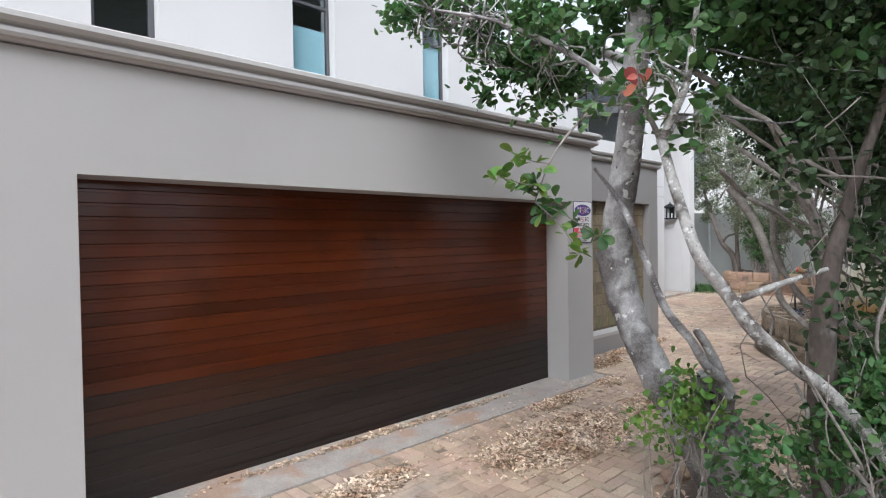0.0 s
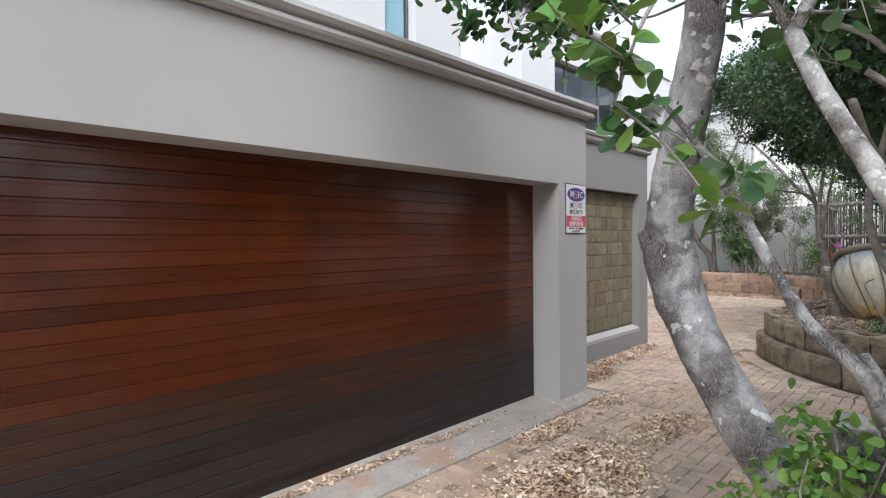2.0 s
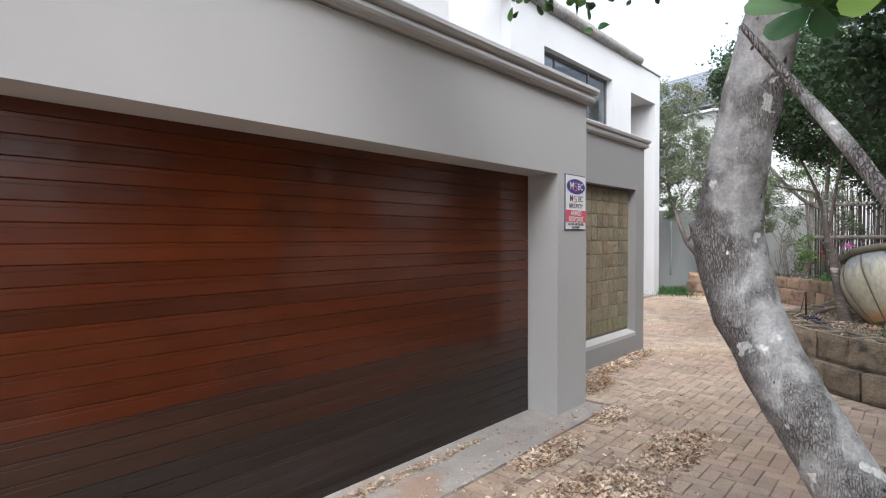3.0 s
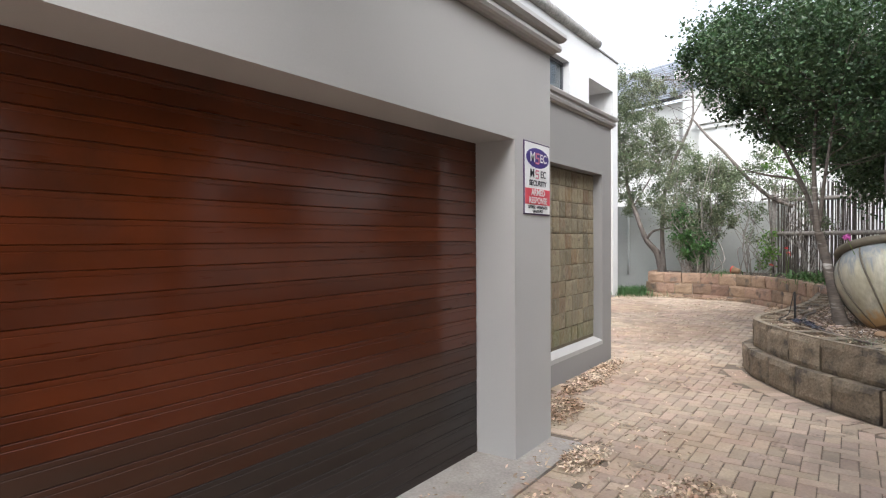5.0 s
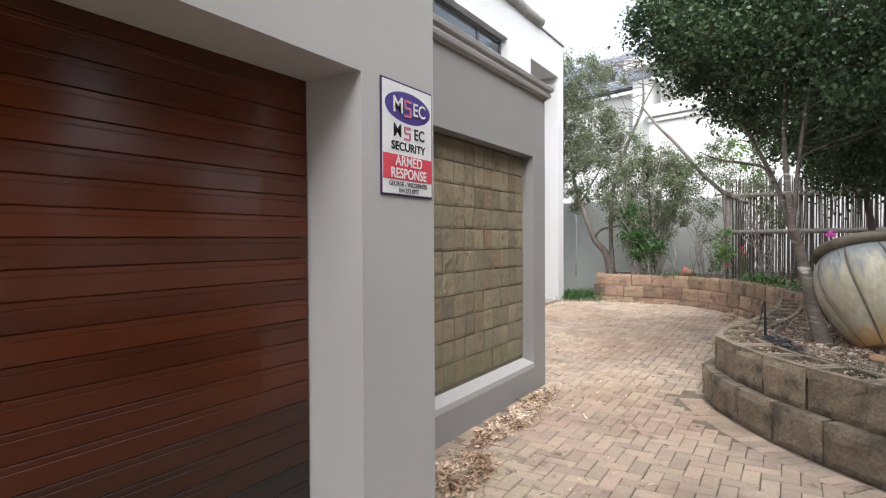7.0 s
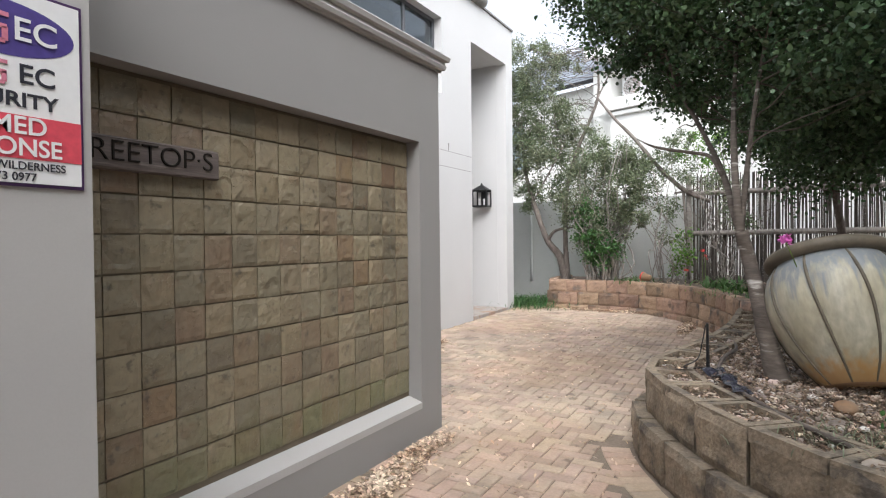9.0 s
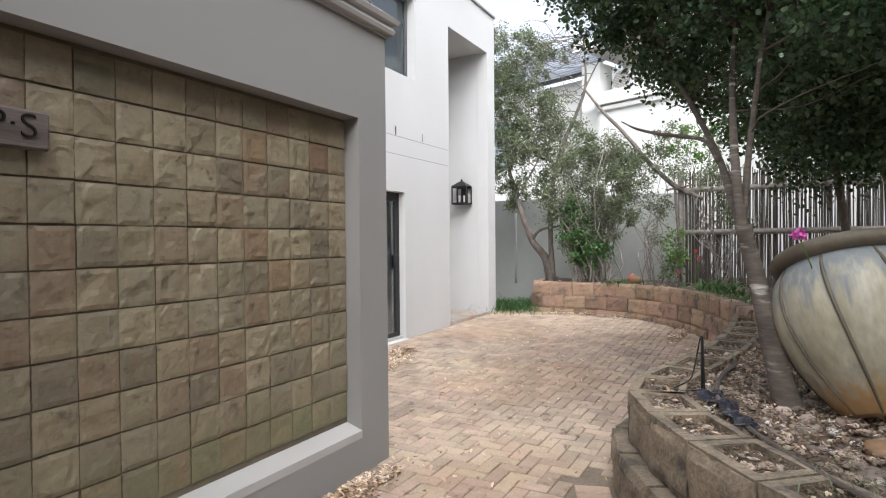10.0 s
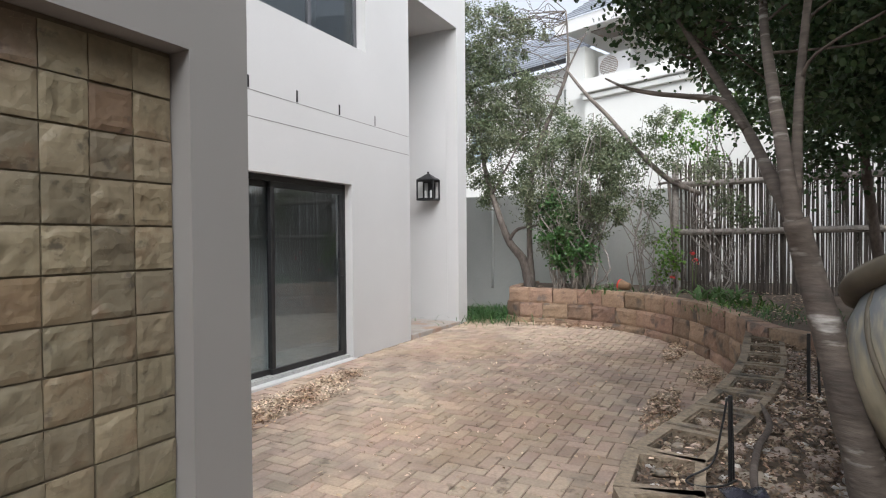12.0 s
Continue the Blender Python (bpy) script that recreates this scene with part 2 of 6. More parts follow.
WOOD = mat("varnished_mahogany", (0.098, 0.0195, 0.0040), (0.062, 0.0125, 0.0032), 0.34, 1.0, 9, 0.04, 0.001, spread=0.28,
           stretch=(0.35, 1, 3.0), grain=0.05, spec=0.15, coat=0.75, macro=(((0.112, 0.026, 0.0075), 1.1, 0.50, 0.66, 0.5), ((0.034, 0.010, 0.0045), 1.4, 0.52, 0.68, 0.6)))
WOOD_DARK = mat("dark_mahogany", (0.042, 0.0125, 0.0050), (0.022, 0.0110, 0.0070), 0.42, 1.4, 9, 0.05, 0.001, spread=0.14,
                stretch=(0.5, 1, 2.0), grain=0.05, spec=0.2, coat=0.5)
WOOD_BLACK = mat("black_mahogany", (0.0135, 0.0085, 0.0065), (0.0185, 0.0112, 0.0085), 0.5, 1.4, 9, 0.05, 0.001, spread=0.12,
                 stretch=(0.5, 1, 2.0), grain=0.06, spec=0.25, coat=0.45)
EARTH = mat("dark_earth", (0.10, 0.075, 0.055), (0.15, 0.115, 0.09), 0.95, 2, 50, 0.8, 0.02, grain=0.3)
SAND = mat("joint_sand", (0.145, 0.115, 0.088), (0.23, 0.18, 0.138), 0.95, 2, 60, 0.5, 0.003, grain=0.2)
PAVER = mat("clay_paver", (0.47, 0.345, 0.265), (0.40, 0.315, 0.25), 0.85, 0.9, 60, 0.6, 0.002, spread=0.15, grain=0.12,
            dirt=(0.27, 0.22, 0.185), dirt_scale=2.2, dirt_at=0.56, hue=0.012,
            macro=(((0.56, 0.455, 0.345), 0.35, 0.44, 0.60, 0.5), ((0.27, 0.205, 0.165), 1.6, 0.50, 0.64, 0.62), ((0.11, 0.085, 0.065), 4.5, 0.60, 0.68, 0.75), ((0.40, 0.28, 0.19), 0.6, 0.50, 0.60, 0.5)))
PAVER_REST = mat("clay_paver_rest", (0.47, 0.345, 0.265), (0.40, 0.315, 0.25), 0.85, 0.9, 60, 0.6, 0.002, island=0.15, grain=0.12,
            dirt=(0.27, 0.22, 0.185), dirt_scale=2.2, dirt_at=0.56, hue=0.012,
            macro=(((0.56, 0.455, 0.345), 0.35, 0.44, 0.60, 0.5), ((0.27, 0.205, 0.165), 1.6, 0.50, 0.64, 0.62), ((0.11, 0.085, 0.065), 4.5, 0.60, 0.68, 0.75), ((0.40, 0.28, 0.19), 0.6, 0.50, 0.60, 0.5)))
CONCRETE = mat("old_concrete", (0.40, 0.365, 0.335), (0.31, 0.278, 0.25), 0.9, 4, 60, 0.5, 0.004, grain=0.16, dirt=(0.36, 0.25, 0.19), dirt_scale=3, dirt_at=0.53)
BLOCK = mat("sandstone_block", (0.36, 0.245, 0.170), (0.255, 0.175, 0.125), 0.95, 4, 55, 0.9, 0.012, spread=0.22, grain=0.2,
            dirt=(0.15, 0.12, 0.10), dirt_scale=5, dirt_at=0.56, hue=0.012)
BLOCK_OLD = mat("mossy_concrete_block", (0.27, 0.215, 0.155), (0.165, 0.135, 0.100), 0.95, 6, 55, 1.0, 0.020, spread=0.16, grain=0.30,
                dirt=(0.10, 0.085, 0.07), dirt_scale=6, dirt_at=0.55)
SLATE = slate("ochre_slate", [(0.225, 0.186, 0.122), (0.172, 0.148, 0.102), (0.262, 0.218, 0.146), (0.140, 0.118, 0.082), (0.215, 0.172, 0.108), (0.195, 0.170, 0.116), (0.245, 0.205, 0.135), (0.165, 0.142, 0.096), (0.165, 0.118, 0.078)])
SLATE_RUST = slate("rusty_slate", [(0.175, 0.118, 0.076), (0.140, 0.100, 0.072), (0.200, 0.145, 0.085)])
GROUT = mat("dark_grout", (0.115, 0.095, 0.066), (0.15, 0.122, 0.086), 0.95, 8, 60, 0.4, 0.003)
BOARD = mat("weathered_board", (0.13, 0.105, 0.095), (0.075, 0.06, 0.055), 0.85, 3, 30, 0.7, 0.004, stretch=(0.4, 1, 6), grain=0.25, dirt=(0.22, 0.19, 0.17), dirt_scale=6, dirt_at=0.6)
FRAME = mat("grey_aluminium", (0.085, 0.087, 0.095), (0.10, 0.10, 0.11), 0.45, 5, 60, 0.05, 0.001, metal=0.2)
BLACK = mat("black_steel", (0.02, 0.02, 0.022), (0.03, 0.03, 0.03), 0.45, 5, 60, 0.1, 0.001, metal=0.3)
LETTER = mat("burnt_letters", (0.012, 0.010, 0.009), (0.018, 0.015, 0.013), 0.95, 5, 60, 0, spec=0.1)
ROOF = mat("slate_roof", (0.16, 0.18, 0.21), (0.22, 0.24, 0.27), 0.6, 3, 30, 0.3, 0.004, spread=0.2)
BAND = mat("rough_grey_band", (0.22, 0.21, 0.20), (0.30, 0.285, 0.27), 0.95, 4, 25, 1.0, 0.02, grain=0.3)
BARK = bark("lichen_bark", (0.43, 0.42, 0.41), (0.19, 0.172, 0.165), (0.66, 0.65, 0.63), furrow=66.0, along=0.24, cover=0.485, patch=3.0, spots=0.63)
BARK_WHITE = bark("white_blotched_bark", (0.55, 0.53, 0.50), (0.24, 0.205, 0.18), (0.72, 0.71, 0.68), 95, 0.4, 0.45, 7.0, 0.58)
BARK_RING = mat("ringed_brown_bark", (0.135, 0.11, 0.09), (0.085, 0.068, 0.057), 0.95, 6, 30, 0.8, 0.02, stretch=(0.5, 0.5, 2.2), grain=0.3,
                dirt=(0.40, 0.37, 0.34), dirt_scale=9, dirt_at=0.60)
BARK_DARK = mat("brown_bark", (0.13, 0.105, 0.09), (0.08, 0.063, 0.055), 0.95, 6, 40, 1.0, 0.02, stretch=(1, 1, 0.5), grain=0.3,
                dirt=(0.26, 0.24, 0.22), dirt_scale=9, dirt_at=0.62)
TWIG = mat("grey_twig", (0.34, 0.31, 0.28), (0.22, 0.195, 0.175), 0.95, 20, 90, 0.6, 0.005, grain=0.25)
TWIG_DARK = mat("brown_grey_bark", (0.23, 0.20, 0.175), (0.12, 0.10, 0.088), 0.95, 12, 60, 0.8, 0.01, grain=0.25, stretch=(1, 1, 0.4))
LEAF = leafy("broad_leaf", (0.05, 0.125, 0.032), (0.085, 0.18, 0.055))
LEAF_DARK = leafy("dark_leaf", (0.044, 0.082, 0.034), (0.080, 0.135, 0.056))
LEAF_GREY = leafy("olive_leaf", (0.13, 0.17, 0.085), (0.21, 0.23, 0.15))
LEAF_LIME = leafy("young_leaf", (0.10, 0.20, 0.03), (0.15, 0.27, 0.05))
LEAF_RED = leafy("reddened_leaf", (0.42, 0.06, 0.03), (0.5, 0.3, 0.2))
DRY_BROWN = mat("rotted_leaf", (0.13, 0.085, 0.055), (0.24, 0.17, 0.12), 0.9, 4, 80, 0.2, 0.002, island=0.5, grain=0.1, hue=0.015)
DRY = mat("dry_leaf", (0.38, 0.25, 0.16), (0.66, 0.54, 0.42), 0.8, 4, 80, 0.2, 0.002, island=0.5, grain=0.1, hue=0.015)
PEBBLE = mat("river_pebble", (0.36, 0.265, 0.195), (0.54, 0.45, 0.37), 0.7, 5, 60, 0.3, 0.003, island=0.6, grain=0.1, hue=0.02)
PEBBLE_WHITE = mat("white_pebble", (0.62, 0.58, 0.54), (0.74, 0.71, 0.67), 0.6, 5, 60, 0.3, 0.003, island=0.2, grain=0.08)
PEBBLE_GREY = mat("grey_stone", (0.27, 0.225, 0.19), (0.40, 0.325, 0.27), 0.7, 8, 60, 0.4, 0.003, island=0.45, grain=0.12, hue=0.02)
POT = glaze("glazed_stoneware")
RIB = mat("dark_rib", (0.105, 0.088, 0.062), (0.15, 0.125, 0.09), 0.6, 6, 40, 0.4, 0.004)
RUST = mat("orange_brown_stone", (0.30, 0.17, 0.09), (0.24, 0.16, 0.10), 0.6, 6, 40, 0.5, 0.004)
STICK = mat("fence_stick", (0.135, 0.115, 0.098), (0.072, 0.062, 0.054), 0.9, 4, 50, 0.5, 0.004, island=0.45, grain=0.2)
PVC = mat("black_plastic_sheet", (0.02, 0.02, 0.03), (0.04, 0.04, 0.055), 0.25, 9, 40, 0.6, 0.01)
WHITE = mat("white_enamel", (0.75, 0.75, 0.75), (0.78, 0.78, 0.77), 0.4, 5, 60, 0, grain=0.02)
PURPLE = mat("violet_print", (0.07, 0.05, 0.22), (0.08, 0.055, 0.24), 0.4, 5, 60, 0)
PINK = mat("pink_print", (0.6, 0.2, 0.28), (0.62, 0.22, 0.3), 0.4, 5, 60, 0)
CRIMSON = mat("red_print", (0.62, 0.06, 0.09), (0.66, 0.08, 0.11), 0.4, 5, 60, 0)
INK = mat("black_print", (0.02, 0.02, 0.03), (0.03, 0.03, 0.04), 0.4, 5, 60, 0)
BORDER_INK = mat("dark_violet_print", (0.045, 0.012, 0.075), (0.05, 0.015, 0.08), 0.4, 5, 60, 0)
PETAL = mat("pink_petal", (0.65, 0.10, 0.45), (0.75, 0.2, 0.6), 0.6, 5, 60, 0)
PETAL_RED = mat("red_petal", (0.65, 0.04, 0.04), (0.7, 0.08, 0.06), 0.6, 5, 60, 0)
BLIND = mat("teal_blind", (0.55, 0.80, 0.86), (0.58, 0.83, 0.88), 0.7, 1, 60, 0)
DIM = mat("dim_room", (0.44, 0.42, 0.40), (0.48, 0.46, 0.44), 0.8, 1, 60, 0)
FLOOR_IN = mat("pale_floor_tile", (0.4, 0.4, 0.39), (0.44, 0.44, 0.42), 0.3, 1, 60, 0)


def glass(name, tint=(0.75, 0.8, 0.82), ior=2.2):
    m = bpy.data.materials.new(name)
    m.use_nodes = True
    t = m.node_tree
    t.nodes.remove(t.nodes["Principled BSDF"])
    g = t.nodes.new("ShaderNodeBsdfGlossy")
    g.inputs["Roughness"].default_value = 0.02
    g.inputs["Color"].default_value = rgb((0.9, 0.93, 0.95))
    tr = t.nodes.new("ShaderNodeBsdfTransparent")
    tr.inputs[0].default_value = rgb(tint)
    lw = t.nodes.new("ShaderNodeLayerWeight")
    lw.inputs["Blend"].default_value = 0.5
    pw = t.nodes.new("ShaderNodeMath")
    pw.operation, pw.inputs[1].default_value = "POWER", 4.0
    t.links.new(lw.outputs["Facing"], pw.inputs[0])
    base = ((ior - 1) / (ior + 1)) ** 2
    fr = t.nodes.new("ShaderNodeMath")
    fr.operation, fr.inputs[1].default_value, fr.inputs[2].default_value = "MULTIPLY_ADD", 1 - base, base
    t.links.new(pw.outputs[0], fr.inputs[0])
    mx = t.nodes.new("ShaderNodeMixShader")
    t.links.new(fr.outputs[0], mx.inputs[0])
    t.links.new(tr.outputs[0], mx.inputs[1])
    t.links.new(g.outputs[0], mx.inputs[2])
    t.links.new(mx.outputs[0], t.nodes["Material Output"].inputs[0])
    return m


GLASS = glass("window_glass", ior=1.6)
GLASS_DOOR = glass("door_glass", ior=2.0)


# ---- mesh helpers ----
def link(name, me, material, parent=None, label="", kind=""):
    ob = new(name, me)
    if material and not me.materials:
        me.materials.append(material)
    if parent:
        ob.parent = parent
    return tagged(ob, label, kind=kind)


def part(name, bm, material, parent=None, label="", kind="", smooth=False):
    me = bpy.data.meshes.new(name)
    bmesh.ops.recalc_face_normals(bm, faces=bm.faces)
    bm.to_mesh(me)
    bm.free()
    if smooth:
        me.shade_smooth()
    return link(name, me, material, parent, label, kind)


def raw(name, verts, faces, material, parent=None, label="", kind="", smooth=False):
    me = bpy.data.meshes.new(name)
    me.from_pydata(verts, [], faces)
    me.update()
    if smooth:
        me.shade_smooth()
    return link(name, me, material, parent, label, kind)


def thing(name, label, category, group="", at=(0, 0, 0), kind=""):
    ob = new(name)
    ob.location = at
    ob.empty_display_size = 0.1
    return tagged(ob, label, category, group, kind)


def box(bm, x0, x1, y0, y1, z0, z1, bevel=0.0, m=None):
    r = bmesh.ops.create_cube(bm, size=1.0)
    for v in r["verts"]:
        v.co = Vector(((x0 + x1) / 2 + v.co.x * (x1 - x0), (y0 + y1) / 2 + v.co.y * (y1 - y0), (z0 + z1) / 2 + v.co.z * (z1 - z0)))
    vs = r["verts"]
    if bevel:
        es = list({e for v in vs for e in v.link_edges})
        out = bmesh.ops.bevel(bm, geom=es, offset=bevel, segments=1, affect="EDGES")
        vs = list({v for f in out["faces"] for v in f.verts} | {v for v in vs if v.is_valid})
    if m:
        bmesh.ops.transform(bm, matrix=m, verts=[v for v in vs if v.is_valid])
    return bm


def block(name, x0, x1, y0, y1, z0, z1, material, parent=None, label="", bevel=0.0, m=None, kind=""):
    bm = bmesh.new()
    box(bm, x0, x1, y0, y1, z0, z1, bevel, m)
    return part(name, bm, material, parent, label, kind)


def pierced(name, x0, x1, z0, z1, y0, y1, holes, material, parent=None, label="", kind=""):
    """A wall between y0 (front) and y1, with holes (xa, xb, za, zb) cut through it."""
    xs = sorted({x0, x1, *[h[0] for h in holes], *[h[1] for h in holes]})
    zs = sorted({z0, z1, *[h[2] for h in holes], *[h[3] for h in holes]})
    nx, nz = len(xs) - 1, len(zs) - 1

    def solid(i, k):
        if not (0 <= i < nx and 0 <= k < nz):
            return False
        cx, cz = (xs[i] + xs[i + 1]) / 2, (zs[k] + zs[k + 1]) / 2
        return not any(h[0] < cx < h[1] and h[2] < cz < h[3] for h in holes)
    verts, faces, seen = [], [], {}

    def v(i, k, y):
        key = (i, k, y)
        if key not in seen:
            seen[key] = len(verts)
            verts.append((xs[i], y, zs[k]))
        return seen[key]
    for i in range(nx):
        for k in range(nz):
            if not solid(i, k):
                continue
            faces.append((v(i, k, y0), v(i + 1, k, y0), v(i + 1, k + 1, y0), v(i, k + 1, y0)))
            faces.append((v(i, k, y1), v(i, k + 1, y1), v(i + 1, k + 1, y1), v(i + 1, k, y1)))
            if not solid(i - 1, k):
                faces.append((v(i, k, y0), v(i, k + 1, y0), v(i, k + 1, y1), v(i, k, y1)))
            if not solid(i + 1, k):
                faces.append((v(i + 1, k, y0), v(i + 1, k, y1), v(i + 1, k + 1, y1), v(i + 1, k + 1, y0)))
            if not solid(i, k - 1):
                faces.append((v(i, k, y0), v(i, k, y1), v(i + 1, k, y1), v(i + 1, k, y0)))
            if not solid(i, k + 1):
                faces.append((v(i, k + 1, y0), v(i + 1, k + 1, y0), v(i + 1, k + 1, y1), v(i, k + 1, y1)))
    return raw(name, verts, faces, material, parent, label, kind)


def sweep_profile(name, profile, path, material, parent=None, label="", kind="", caps=True):
    """A moulding: profile points (out, up) carried along plan points (x, y) with outward turned to the right of the walk."""
    verts, faces, n = [], [], len(profile)
    pts = [Vector((p[0], p[1], 0)) for p in path]
    for i, p in enumerate(pts):
        a = (pts[i] - pts[i - 1]).normalized() if i else None
        b = (pts[i + 1] - pts[i]).normalized() if i < len(pts) - 1 else None
        na = Vector((a.y, -a.x, 0)) if a else Vector((b.y, -b.x, 0))
        nb = Vector((b.y, -b.x, 0)) if b else na
        nn = (na + nb)
        nn = nn / max(nn.dot(na), 0.3)
        for o, u in profile:
            verts.append((p.x + nn.x * o, p.y + nn.y * o, u))
    for i in range(len(pts) - 1):
        for k in range(n):
            k2 = (k + 1) % n
            faces.append((i * n + k, (i + 1) * n + k, (i + 1) * n + k2, i * n + k2))
    if caps:
        faces.append(tuple(range(n)))
        faces.append(tuple(reversed(range((len(pts) - 1) * n, len(pts) * n))))
    return raw(name, verts, faces, material, parent, label, kind)


def curve_points(pts, per=6):
    p = [Vector(q) for q in pts]
    p = [p[0] * 2 - p[1]] + p + [p[-1] * 2 - p[-2]]
    out = []
    for i in range(1, len(p) - 2):
        for s in range(per):
            t = s / per
            a, b, c, d = p[i - 1], p[i], p[i + 1], p[i + 2]
            out.append(0.5 * ((2 * b) + (c - a) * t + (2 * a - 5 * b + 4 * c - d) * t * t + (3 * b - a - 3 * c + d) * t ** 3))
    out.append(p[-2])
    return out


def tube_data(pts, radii, seg=8, per=5, rough=0.0, seed=0):
    line = curve_points(pts, per) if per > 1 else [Vector(q) for q in pts]
    n = len(line)
    verts, faces = [], []
    r_at = np.interp(np.linspace(0, len(radii) - 1, n), range(len(radii)), radii)
    u = None
    for i, p in enumerate(line):
        d = (line[min(i + 1, n - 1)] - line[max(i - 1, 0)]).normalized()
        if u is None:
            u = d.cross(Vector((0.31, 0.17, 0.93)) if abs(d.z) < 0.8 else Vector((1, 0.2, 0)))
        u = (u - d * u.dot(d)).normalized()
        w = d.cross(u)
        for k in range(seg):
            a = 2 * math.pi * k / seg
            dirn = u * math.cos(a) + w * math.sin(a)
            r = float(r_at[i])
            if rough:
                r *= 1 + rough * (noise.noise((p + dirn * r) * 9 + Vector((seed, 0, 0))) + 0.5 * noise.noise((p + dirn * r) * 26))
            verts.append(tuple(p + dirn * r))
    for i in range(n - 1):
        for k in range(seg):
            k2 = (k + 1) % seg
            faces.append((i * seg + k, i * seg + k2, (i + 1) * seg + k2, (i + 1) * seg + k))
    faces.append(tuple(reversed(range(seg))))
    faces.append(tuple(range((n - 1) * seg, n * seg)))
    return verts, faces


def join(pieces):
    verts, faces = [], []
    for v, f in pieces:
        o = len(verts)
        verts += v
        faces += [tuple(k + o for k in q) for q in f]
    return verts, faces


LEAF_SHAPE = np.array([(0, 0, 0), (0.30, 0.30, 0.07), (0.36, 0.68, 0.05), (0, 1.0, -0.06), (-0.36, 0.68, 0.05), (-0.30, 0.30, 0.07)])
SLIM_SHAPE = LEAF_SHAPE * (0.6, 1, 1)
ROUND_SHAPE = np.array([(0, 0, 0), (0.14, 0.18, 0.03), (0.27, 0.42, 0.06), (0.34, 0.66, 0.06), (0.27, 0.87, 0.03), (0.11, 0.985, -0.01), (0, 1.0, -0.03),
                        (-0.11, 0.985, -0.01), (-0.27, 0.87, 0.03), (-0.34, 0.66, 0.06), (-0.27, 0.42, 0.06), (-0.14, 0.18, 0.03)])


def leaf_mesh(name, places, size, material, parent=None, label="", shape=LEAF_SHAPE, flat=0.35, seed=1, kind="", ways=None):
    """One mesh of many small folded leaves at the given places; flat is how level they lie."""
    rng = np.random.default_rng(seed)
    p = np.asarray(places, float)
    n = len(p)
    nrm = rng.normal(size=(n, 3))
    nrm /= np.linalg.norm(nrm, axis=1)[:, None]
    nrm = nrm * (1 - flat) + np.array([0, 0, 1.0]) * flat
    nrm /= np.linalg.norm(nrm, axis=1)[:, None]
    d = rng.normal(size=(n, 3)) if ways is None else np.asarray(ways, float) + rng.normal(size=(n, 3)) * 0.3
    d -= nrm * (d * nrm).sum(1)[:, None]
    d /= np.linalg.norm(d, axis=1)[:, None] + 1e-9
    s = np.cross(d, nrm)
    size_k = size * rng.uniform(0.6, 1.25, n)
    v = p[:, None, :] + size_k[:, None, None] * (shape[None, :, 0, None] * s[:, None] + shape[None, :, 1, None] * d[:, None] + shape[None, :, 2, None] * nrm[:, None])
    me = bpy.data.meshes.new(name)
    m = len(shape)
    tip = m // 2
    loop = list(range(0, tip + 1)) + [0] + list(range(tip, m))
    me.vertices.add(n * m)
    me.vertices.foreach_set("co", v.reshape(-1).astype(np.float32))
    me.loops.add(n * (m + 2))
    me.loops.foreach_set("vertex_index", (np.arange(n)[:, None] * m + np.array(loop)[None]).reshape(-1).astype(np.int32))
    me.polygons.add(n * 2)
    me.polygons.foreach_set("loop_start", (np.arange(n * 2) * (tip + 1)).astype(np.int32))
    me.update(calc_edges=True)
    return link(name, me, material, parent, label, kind)


def clumps(rng, blobs, each, shell=0.55, squash=0.8, twigs=24):
    """Leaf places: round each blob (x, y, z, r) many little tufts, thicker towards the outside, with gaps between them."""
    out = []
    for x, y, z, r in blobs:
        tufts = max(int(twigs * r * r * 4), 5)
        c = rng.normal(size=(tufts, 3))
        c /= np.linalg.norm(c, axis=1)[:, None]
        c *= (shell + (1 - shell) * rng.random(tufts) ** 0.5)[:, None] * r
        c[:, 2] *= squash
        k = max(int(each * r * r * 4 / tufts), 4)
        spread = max(0.07, r * 0.2)
        q = c[:, None, :] + rng.normal(size=(tufts, k, 3)) * spread * rng.uniform(0.5, 1.2, (tufts, 1, 1))
        out.append(q.reshape(-1, 3) + (x, y, z))
    return np.concatenate(out)


def wander(rng, a, b, bend=0.12, n=3):
    a, b = Vector(a), Vector(b)
    pts = [a]
    for i in range(1, n + 1):
        t = i / (n + 1)
        pts.append(a.lerp(b, t) + Vector(rng.normal(size=3)) * bend * (b - a).length * 0.5)
    return pts + [b]


def ground_z(x):
    return -0.27 + 0.013 * min(max(x - 10.0, 0.0), 9.0)


# ---- ground ----
def ground_sheet():
    xs = [-600, -60, -20, -8, 0, 5, 10, 13, 16, 19, 24, 60, 600]
    ys = [-600, -60, -10, 0, 6, 12, 60, 600]
    verts = [(x, y, ground_z(x) - 0.09) for y in ys for x in xs]
    n = len(xs)
    faces = [(j * n + i, j * n + i + 1, (j + 1) * n + i + 1, (j + 1) * n + i) for j in range(len(ys) - 1) for i in range(n - 1)]
    return raw("ground", verts, faces, EARTH, kind="structure", label="dark earth of the garden and the street side")


ground_sheet()


